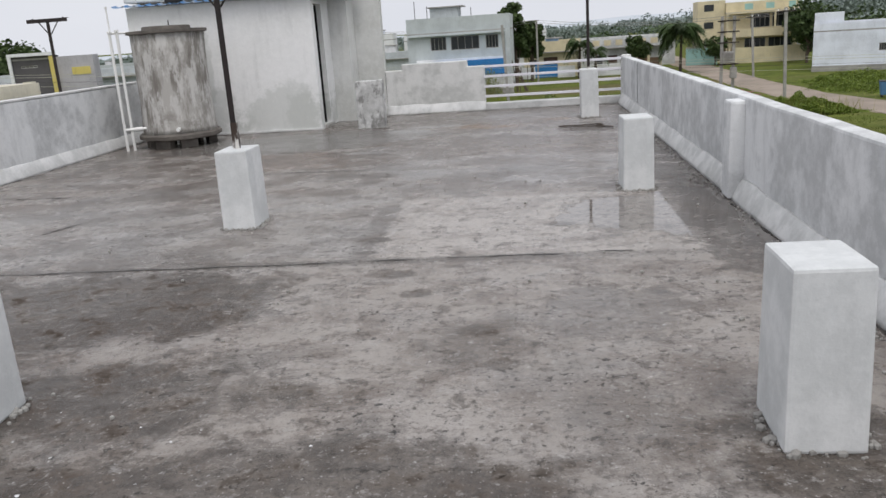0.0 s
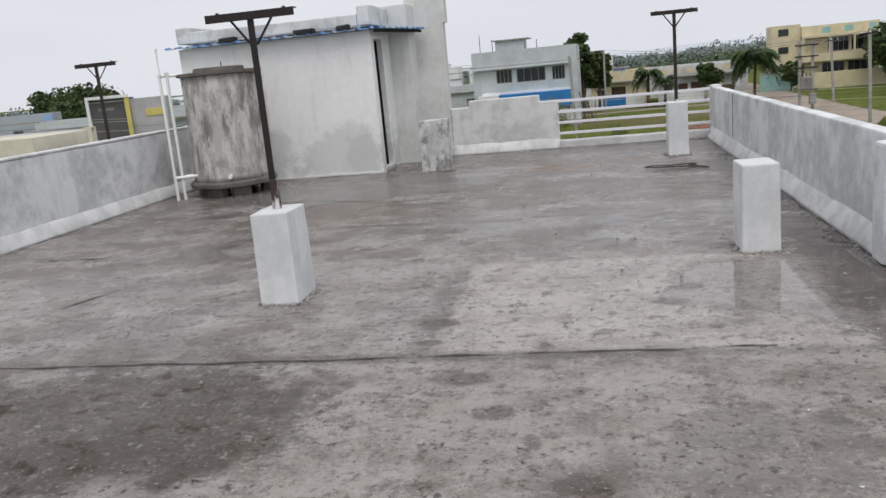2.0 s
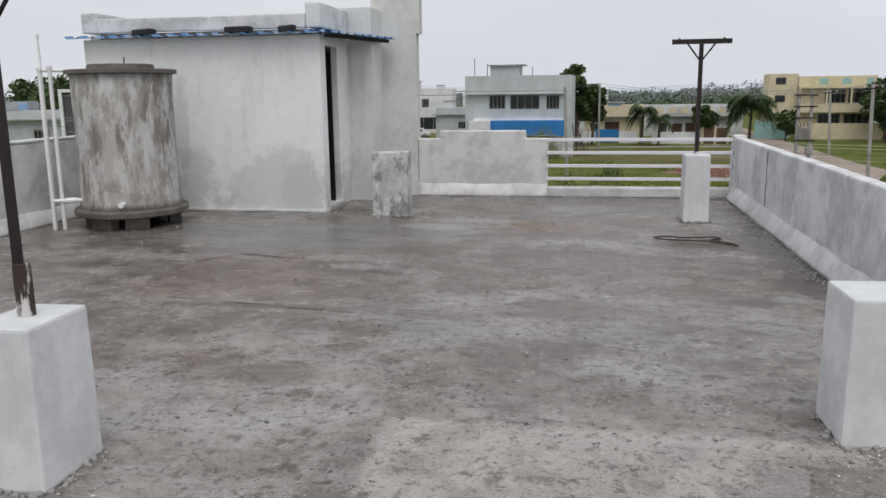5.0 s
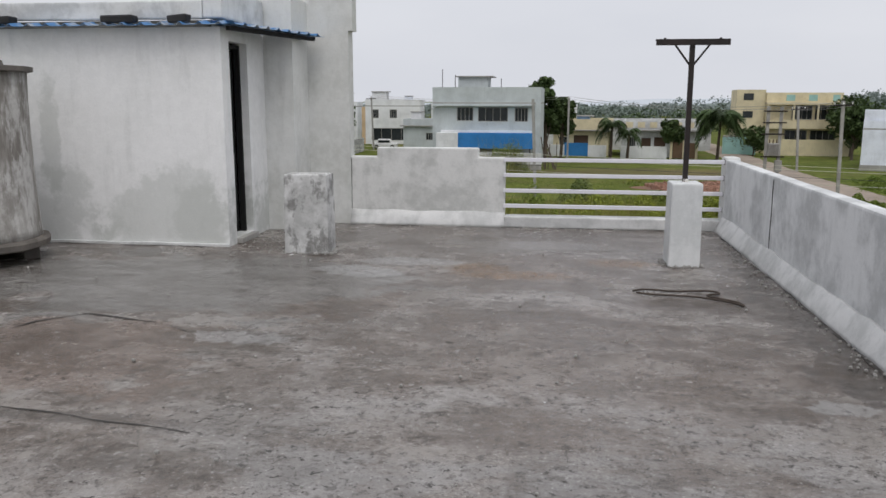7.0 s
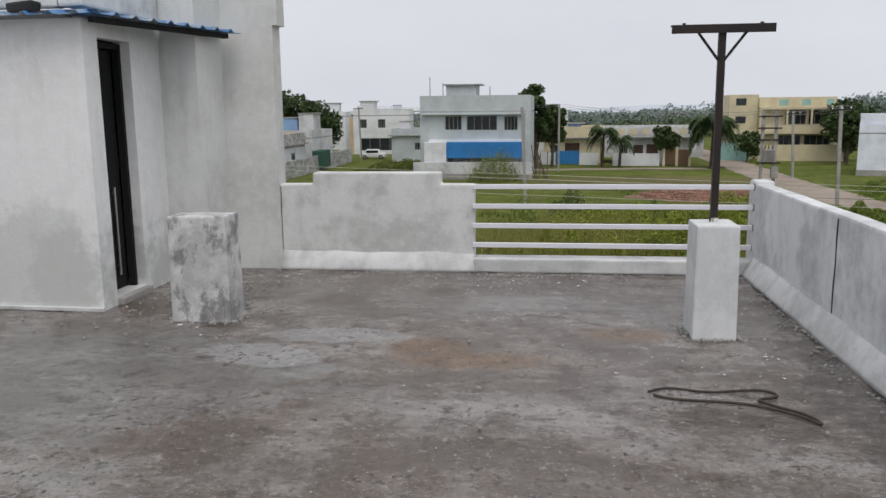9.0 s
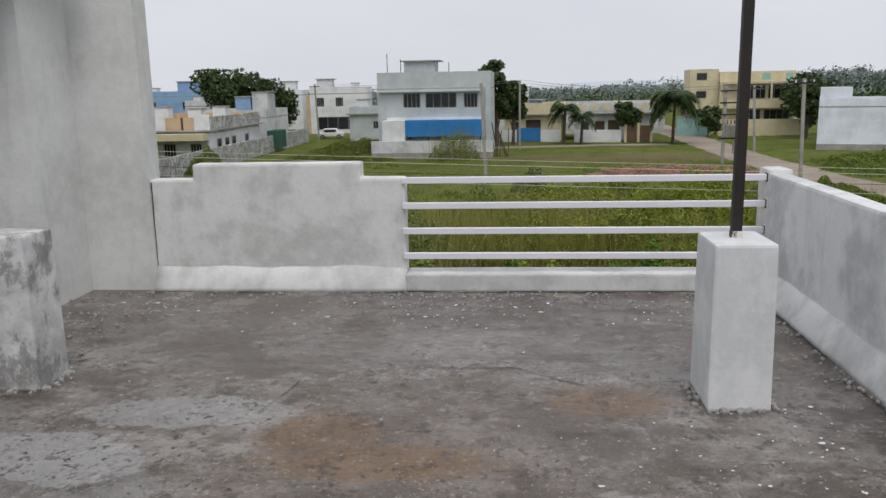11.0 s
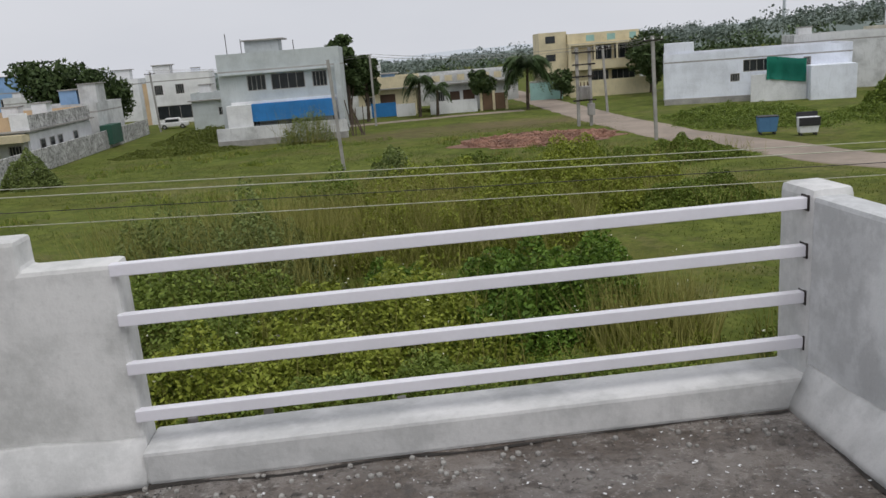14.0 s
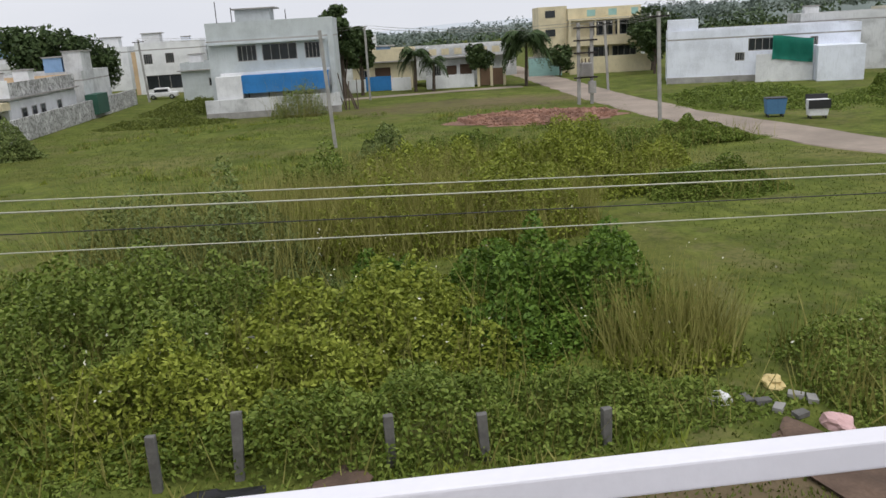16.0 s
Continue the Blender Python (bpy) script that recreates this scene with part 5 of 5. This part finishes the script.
part("wing_parapet", blocks((-13, -0.02, 0.0, 0.2, 3.2, 4.5)), PEACH, ph, "peach parapet of the wing")
for yy in (2.2, 4.4, 6.4, 10.5):
    sw = part("side_window", blocks((9.61, 9.66, yy, yy + 0.08, 1.0, 2.5), (9.61, 9.66, yy + 1.1, yy + 1.18, 1.0, 2.5), (9.61, 9.66, yy + 0.08, yy + 1.1, 2.42, 2.5)), M["concrete"], ph)
    part("pane", blocks((9.602, 9.625, yy + 0.08, yy + 1.1, 1.0, 2.42)), M["glass"], sw, "dark glass")
for x in (-9.6, -4.8, 0.1, 9.1):
    part("parapet_motif", blocks((x - 0.75, x + 0.75, -0.09, -0.006, 3.4, 4.85), bevel=0.04), WHITE, ph, "white ornamental parapet panel")
for x in (-11.6, -7.2, -2.4, 2.2, 7.2):
    part("parapet_strip", blocks((x - 0.09, x + 0.09, -0.07, -0.006, 3.3, 4.6)), tint("door_brown", (0.1, 0.06, 0.04)), ph, "dark stained strip")
for x, yy, top in ((4.4, 2, 5.5), (7.6, 2.2, 5.3), (8.8, 5.5, 5.4), (0.6, 3, 5.2), (-6, 3, 5.2)):
    roof_box(ph, x - 0.65, x + 0.65, yy, yy + 1.2, 3.45, top, WHITE, 0.05, "roof_tank")
h2 = house("weathered white house with roof rooms", pose(-36, 101, GROUND, 0, 0, 0), 8.5, 9, 4.8, OLDWHITE, windows=[(5, 6.2, 1, 2.4)], parapet=1.0)
roof_box(h2, 4.6, 6.4, 1, 4, 4.6, 6.2, BLUEWALL, 0.1)
roof_box(h2, 6.6, 8.4, 1, 4, 4.6, 6.7, OLDWHITE, 0.1)
part("green_screen", blocks((8.6, 9.8, -0.6, 3, 0.4, 2.4)), tint("dark_green_sheet", (0.03, 0.1, 0.07)), h2, "dark green sheet screen")
bm = gridded(-26.95, -26.7, 62, 117, GROUND, GROUND + 1.9, 1.8, 0.04, 0.06)
tagged(mesh_ob("boundary_wall", bm, MOULD), "mouldy old white boundary wall of the plot", "wall", kind="structure")
h3 = house("small grey house with a flat roof", pose(-21.3, 118, GROUND), 7.0, 7, 4.5, GREY, windows=[(3.2, 4.6, 1.6, 2.6)], parapet=1.0, slab=0.4)
h4 = house("white two-storey house among trees", pose(-31, 136, GROUND, 0, 0, 4), 9, 8, 7.2, WHITE, windows=[(1, 2.2, 4.2, 5.6), (4, 5.2, 4.2, 5.6), (1, 7.5, 0.6, 2.6)], parapet=1.1)
part("orange_strip", blocks((-0.6, -0.02, 0, 3, 0, 6.0)), PEACH, h4, "orange painted corner")
h5 = house("white flat-roofed village house", pose(-21, 142, GROUND, 0, 0, 2), 9, 8, 6.6, WHITE, windows=[(1, 2.2, 3.9, 5.2), (5, 6.4, 3.9, 5.2)], parapet=1.0)
h6 = house("narrow yellow and brown house", pose(-14.6, 128, GROUND), 3.4, 6, 8.6, YELLOW, windows=[(0.6, 1.6, 4.6, 6)], parapet=1.0)
roof_box(h4, 1.0, 3.4, 1, 4, 6.2, 8.4, WHITE, 0.15)
roof_box(h4, 6.4, 7.6, 1, 2.2, 6.2, 7.7, BLUISH, 0.05, "roof_tank")
roof_box(h5, 5.2, 7.8, 1, 4, 5.7, 7.9, GREY, 0.2)
roof_box(h5, 1.0, 2.0, 1, 2, 5.7, 7.2, WHITE, 0.05, "roof_tank")
roof_box(h3, 0.8, 2.2, 2, 4, 3.6, 5.4, WHITE, 0.1)
for x, yy, w_, hh, mat_, lab in ((-48, 128, 9, 5.6, OLDWHITE, "weathered white village house"), (-60, 140, 10, 7.0, BLUEWALL, "pale blue village house"), (-72, 132, 11, 5.2, GREY, "grey village house with flat roof"),
                                 (-45, 150, 9, 6.8, WHITE, "plain white village house"), (-8, 168, 12, 6.2, WHITE, "white village house far off"), (40, 160, 12, 6.5, OLDWHITE, "pale village house far off"), (-25, 172, 14, 5.8, OLDWHITE, "pale village house far off")):
    far_house = house(lab, pose(x, yy, GROUND, 0, 0, rnd.uniform(-6, 6)), w_, 8, hh, mat_, windows=[(1, 2.3, hh - 3, hh - 1.7), (w_ - 3.2, w_ - 1.8, hh - 3, hh - 1.7)], parapet=0.9)
    roof_box(far_house, w_ * 0.55, w_ * 0.85, 1.5, 4.5, hh - 0.75, hh + 1.5, mat_, 0.15)
    roof_box(far_house, 0.8, 1.9, 1.5, 2.6, hh - 0.75, hh + 0.5, WHITE, 0.05, "roof_tank")

# neighbours beyond the west parapet
nw = tagged(mesh_ob("neighbour_wall", gridded(-7.12, -6.78, -4, 13.9, GROUND, 0.97, 1.2, 0.02, 0.006), M["parapet"]), "grey cement wall of the neighbouring house", "wall", kind="structure")
nb = house("charcoal and yellow modern house with white frame", pose(-40.2, 61.4, GROUND, 0, 0, 24), 2.7, 6, 7.25, CHAR, windows=[(0.6, 1.8, 6.35, 6.55)], parapet=0.3)
part("side_post", blocks((-0.25, -0.01, -0.3, 0.3, 0, 7.25)), WHITE, nb, "white concrete frame post")
part("top_beam", blocks((-0.25, 3.0, -0.3, 0.3, 7.26, 7.5)), WHITE, nb, "white concrete frame beam")
part("yellow_fin", blocks((2.72, 3.05, -0.25, 0.3, 3, 7.2)), YELLOW, nb, "yellow facade fin")
part("grey_wing", blocks((3.06, 5.9, 0.4, 6, 0, 7.1)), tint("lilac_grey_wall", (0.45, 0.44, 0.47)), nb, "lilac-grey side wing")
part("yellow_band", blocks((4.2, 5.6, 0.34, 0.398, 5.6, 6.2)), YELLOW, nb, "yellow painted band")
nb2 = house("low grey house with blue stripe", pose(-64, 74, GROUND, 0, 0, 30), 9, 9, 6.4, tint("dull_grey_blue", (0.38, 0.42, 0.46)), windows=[(1, 2, 3.4, 4.9), (5, 6, 3.4, 4.9)], parapet=0.9)
part("blue_stripe", blocks((8.2, 9.0, -0.1, -0.005, 0, 6.3)), BLUEWALL, nb2)
house("low grey village house with roof edge", pose(-52, 70, GROUND, 0, 0, 30), 16, 9, 5.6, GREY, windows=[(2, 3.4, 2.8, 4), (8, 9.4, 2.8, 4), (12, 13.4, 2.8, 4)], parapet=0.8, slab=0.5)
house("plain white village house", pose(-80, 92, GROUND, 0, 0, 30), 12, 9, 6.0, WHITE, windows=[(2, 3.4, 3, 4.3), (8, 9.4, 3, 4.3)], parapet=0.9)
# neighbour's terrace with white rails, and a cream block with a white post
terrace = thing("neighbour_terrace", "neighbouring house terrace with white rails", "house", pose(-14, 17.5, GROUND))
part("wall", blocks((-6, 3.2, 0, 9, 0, 5.55)), tint("pale_cream", (0.66, 0.62, 0.5)), terrace)
part("roof", blocks((-6.1, 3.3, -0.1, 9.1, 5.55, 5.7)), M["concrete"], terrace)
for z in (6.25, 6.55):
    part("rail", blocks((-6, 3.2, 0.05, 0.1, z - 0.03, z + 0.03)), M["rail"], terrace)
for x in (-5.9, -2.8, 0.2, 3.1):
    part("rail_post", blocks((x - 0.1, x + 0.1, 0, 0.18, 5.7, 6.6)), tint("pale_cream", (0.66, 0.62, 0.5)), terrace)
cb = thing("neighbour_stair_block", "plain cream wall of the neighbouring house", "house", pose(-9, 11, GROUND))
part("wall", blocks((-4, 1.72, 0, 1.2, 0, 6.74)), tint("pale_cream", (0.66, 0.62, 0.5)), cb)


# ---- poles, wires, bins, small litter ----
def power_pole(x, y, h, label, lean=0.0, arms=1):
    ob = thing("power_pole", label, "pole", pose(x, y, GROUND, 0, lean, 0), "power poles")
    part("shaft", blocks((-0.11, 0.11, -0.09, 0.09, 0, h), bevel=0.015), M["concrete"], ob)
    for i in range(arms):
        z = h - 0.3 - 0.6 * i
        arm = part("crossarm", blocks((-0.7, 0.7, -0.13, -0.095, z - 0.05, z + 0.05)), M["iron"], ob)
        for s in (-0.6, 0.0, 0.6):
            bm = bmesh.new()
            tube(bm, (s, -0.11, z + 0.05), (s, -0.11, z + 0.2), 0.05, 0.03, 8)
            part("insulator", bm, M["pvc"], arm)
    return ob


power_pole(-1.5, 65.8, 7.2, "tall thin concrete power pole", -2.5, 0)
power_pole(20.3, 67.6, 7.1, "concrete power pole by the road", -1.5)
power_pole(1.3, 100, 7.4, "concrete power pole beside a house", 0, 0)
power_pole(-25.8, 119, 7.6, "concrete power pole with crossarm", -2)
power_pole(24.3, 92, 6.6, "dark leaning power pole by the road", -3)
power_pole(-42, 40, 8.2, "concrete power pole among houses", 0)
tr = thing("pole_transformer", "twin concrete poles carrying a grey transformer", "transformer", pose(19.0, 81.2, GROUND))
for x in (-0.55, 0.55):
    part("pole", blocks((x - 0.13, x + 0.13, -0.1, 0.1, 0, 6.6), bevel=0.015), M["concrete"], tr)
part("tank", blocks((-0.45, 0.45, -0.5, 0.4, 2.3, 3.4), bevel=0.05), M["concrete"], tr, "grey transformer tank")
for i in range(6):
    part("fin", blocks((-0.4 + i * 0.15, -0.36 + i * 0.15, -0.62, -0.505, 2.4, 3.3)), M["concrete"], tr)
for z in (2.2, 4.2, 5.2, 6.2):
    part("crossarm", blocks((-1.0, 1.0, -0.2, -0.105, z - 0.06, z + 0.06)), M["iron"], tr)
for x in (-0.3, 0, 0.3):
    bm = bmesh.new()
    tube(bm, (x, -0.1, 3.4), (x, -0.1, 3.75), 0.06, 0.04, 8)
    part("bushing", bm, tint("door_brown", (0.1, 0.06, 0.04)), tr)
part("switch_box", blocks((0.2, 0.8, -0.45, -0.11, 0.9, 1.9), bevel=0.02), M["concrete"], tr, "grey switch box")


def wire(a, b, sag, r, material, label):
    cu = bpy.data.curves.new("wire", "CURVE")
    cu.dimensions, cu.bevel_depth, cu.bevel_resolution = "3D", r, 1
    s = cu.splines.new("POLY")
    s.points.add(24)
    for i, p in enumerate(s.points):
        f = i / 24
        q = Vector(a).lerp(Vector(b), f)
        p.co = (q.x, q.y, q.z - sag * 4 * f * (1 - f), 1)
    cu.materials.append(material)
    return tagged(new("overhead_wire", cu), label, "wire", "overhead wires")


for z0, z1, r_, m_ in ((0.63, 0.57, 0.008, "wire"), (0.57, 0.51, 0.010, "wire"), (0.44, 0.42, 0.007, "black"), (0.345, 0.315, 0.008, "wire")):
    wire((-26, 19, z0 + 1.2), (28, 19, z1 - 0.63), 0.28, r_ * 0.45, M[m_], "thin slack power line above the street" if m_ == "wire" else "thin black cable above the street")
for dz in (0, 0.25):
    for s in (-0.6, 0.6):
        wire((-25.8 + s, 119, 1.9 + dz), (1.3, 100, 1.7 + dz), 0.5, 0.012, M["concrete"], "far thin power line")
        wire((1.3, 100, 1.7 + dz), (19.0 + s, 81.2, 0.8 + dz), 0.5, 0.012, M["concrete"], "far thin power line")
        wire((19.0 + s, 81.2, 0.8 + dz), (20.3 + s, 67.6, 1.2 + dz), 0.2, 0.012, M["concrete"], "far thin power line")
wire((-42, 40, 2.4), (-26, 19, 2.3), 0.4, 0.01, M["wire"], "slack power line between poles")
wire((-110, 70, 3.2), (-42, 40, 2.5), 0.9, 0.014, M["wire"], "slack power line between poles")
wire((-110, 68, 2.4), (-42, 40, 1.6), 0.9, 0.014, M["wire"], "slack power line between poles")
power_pole(-26, 19, 8.0, "concrete power pole at the street")
power_pole(28, 19, 7.0, "concrete power pole at the street")
power_pole(-110, 69, 8.8, "concrete power pole far along the lane")


def dumpster(x, y, material, label, lid):
    ob = thing("dumpster", label, "dumpster", pose(x, y, GROUND, 0, 0, -15), "roadside dumpsters")
    bm = blocks((-0.65, 0.65, -0.45, 0.45, 0.2, 1.2))
    for v in bm.verts:
        if v.co.z < 0.5:
            v.co.x *= 0.85
            v.co.y *= 0.8
    part("body", soft(bm, 0.03), material, ob)
    part("lid", blocks((-0.67, 0.67, -0.47, 0.47, 1.201, 1.26), bevel=0.01) if lid else blocks((-0.66, 0.66, 0.3, 0.38, 0.9, 1.5), (-0.66, 0.66, -0.47, -0.452, 0.65, 1.2), bevel=0.006), M["black"], ob, "black lid")
    for sx in (-0.45, 0.45):
        for sy in (-0.28, 0.28):
            bm = bmesh.new()
            tube(bm, (sx - 0.04, sy, 0.1), (sx + 0.04, sy, 0.1), 0.1, sides=12)
            part("wheel", bm, M["black"], ob)


dumpster(27.2, 65.3, tint("dumpster_blue", (0.08, 0.2, 0.36)), "blue metal dumpster by the road", True)
dumpster(28.9, 63.2, WHITE, "white dumpster with black open lid", False)

# parked white car far off
car = thing("parked_car", "white hatchback parked by far houses", "car", pose(-25.2, 124, GROUND, 0, 0, 5))
bm = blocks((-1.9, 1.9, -0.8, 0.8, 0.28, 0.85), bevel=0.12)
part("body", bm, tint("car_white", (0.75, 0.75, 0.76)), car)
bm = blocks((-1.3, 1.1, -0.7, 0.7, 0.8, 1.42))
for v in bm.verts:
    if v.co.z > 1.2:
        v.co.x *= 0.72
        v.co.y *= 0.86
cabin = part("cabin", soft(bm, 0.08), tint("car_white", (0.75, 0.75, 0.76)), car)
part("side_window", blocks((-0.95, 0.75, -0.72, -0.68, 0.92, 1.26), bevel=0.01), M["glass"], cabin)
for x in (-1.15, 1.15):
    for yy in (-0.78, 0.78):
        bm = bmesh.new()
        tube(bm, (x, yy - 0.09, 0.3), (x, yy + 0.09, 0.3), 0.3, sides=18)
        wh = part("wheel", bm, M["black"], car)
        bm = bmesh.new()
        tube(bm, (x, yy - 0.1, 0.3), (x, yy + 0.1, 0.3), 0.17, sides=12)
        part("rim", bm, M["steel"], wh)

# old stone fence posts
for x, yy, hh in ((-3.45, 26.8, 1.0), (-2.15, 26.9, 1.2), (0.35, 26.8, 0.95), (1.92, 26.7, 0.85), (4.0, 26.75, 0.7), (-2.25, 30.4, 1.15), (-2.35, 33.0, 1.3)):
    bm = blocks((-0.085, 0.085, -0.06, 0.06, 0, hh), bevel=0.02)
    ob = mesh_ob("fence_post", rough_up(bm, 0.03, 4), M["stone"])
    ob.matrix_basis = pose(x, yy, GROUND, rnd.uniform(-4, 4), rnd.uniform(-4, 4), rnd.uniform(-10, 10))
    tagged(ob, "rough grey stone fence post among weeds", "fence post", "old stone fence posts")


def lump(name, x, y, sx, sy, sz, material, label, category, seed):
    bm = bmesh.new()
    bmesh.ops.create_icosphere(bm, subdivisions=3, radius=1)
    for v in bm.verts:
        v.co *= 1 + 0.45 * noise.noise(v.co * 1.7 + Vector((seed, 0, 0)))
        v.co = Vector((v.co.x * sx, v.co.y * sy, max(v.co.z, -0.35) * sz))
    ob = mesh_ob(name, bm, material, False)
    ob.matrix_basis = pose(x, y, GROUND + 0.3 * sz, 0, 0, seed * 40)
    return tagged(ob, label, category)


lump("plastic_bag", 6.5, 27.8, 0.26, 0.2, 0.16, M["plastic_white"], "crumpled white plastic bag on the grass", "bag", 1)
lump("sack", 7.75, 28.3, 0.27, 0.2, 0.13, M["yellow_bag"], "crumpled yellow sack on the grass", "sack", 2)
lump("sack", 8.0, 26.5, 0.34, 0.2, 0.18, M["pink_bag"], "crumpled pink sack on the grass", "sack", 3)
for i, (x, yy) in enumerate(((7.2, 27.6), (7.35, 27.3), (6.95, 27.75), (7.9, 27.7), (7.6, 27.0), (8.1, 27.5))):
    bm = blocks((-0.14, 0.14, -0.09, 0.09, 0, 0.1), bevel=0.012)
    ob = mesh_ob("broken_brick", rough_up(bm, 0.02, 7), M["concrete"] if i % 2 else M["stone"])
    ob.matrix_basis = pose(x, yy, GROUND, 0, 0, i * 50)
    tagged(ob, "broken grey brick lying on the grass", "brick", "broken bricks")
lump("black_sheet", -3.0, 25.9, 1.2, 0.5, 0.14, M["black"], "crumpled black plastic sheet on the ground", "sheet", 5)
lump("soil_mound", -0.6, 26.0, 0.9, 0.5, 0.16, M["soil"], "small heap of brown soil", "soil", 6)
lump("soil_mound", 7.5, 24.6, 2.0, 0.7, 0.09, M["soil"], "low heap of brown soil and stones", "soil", 7)
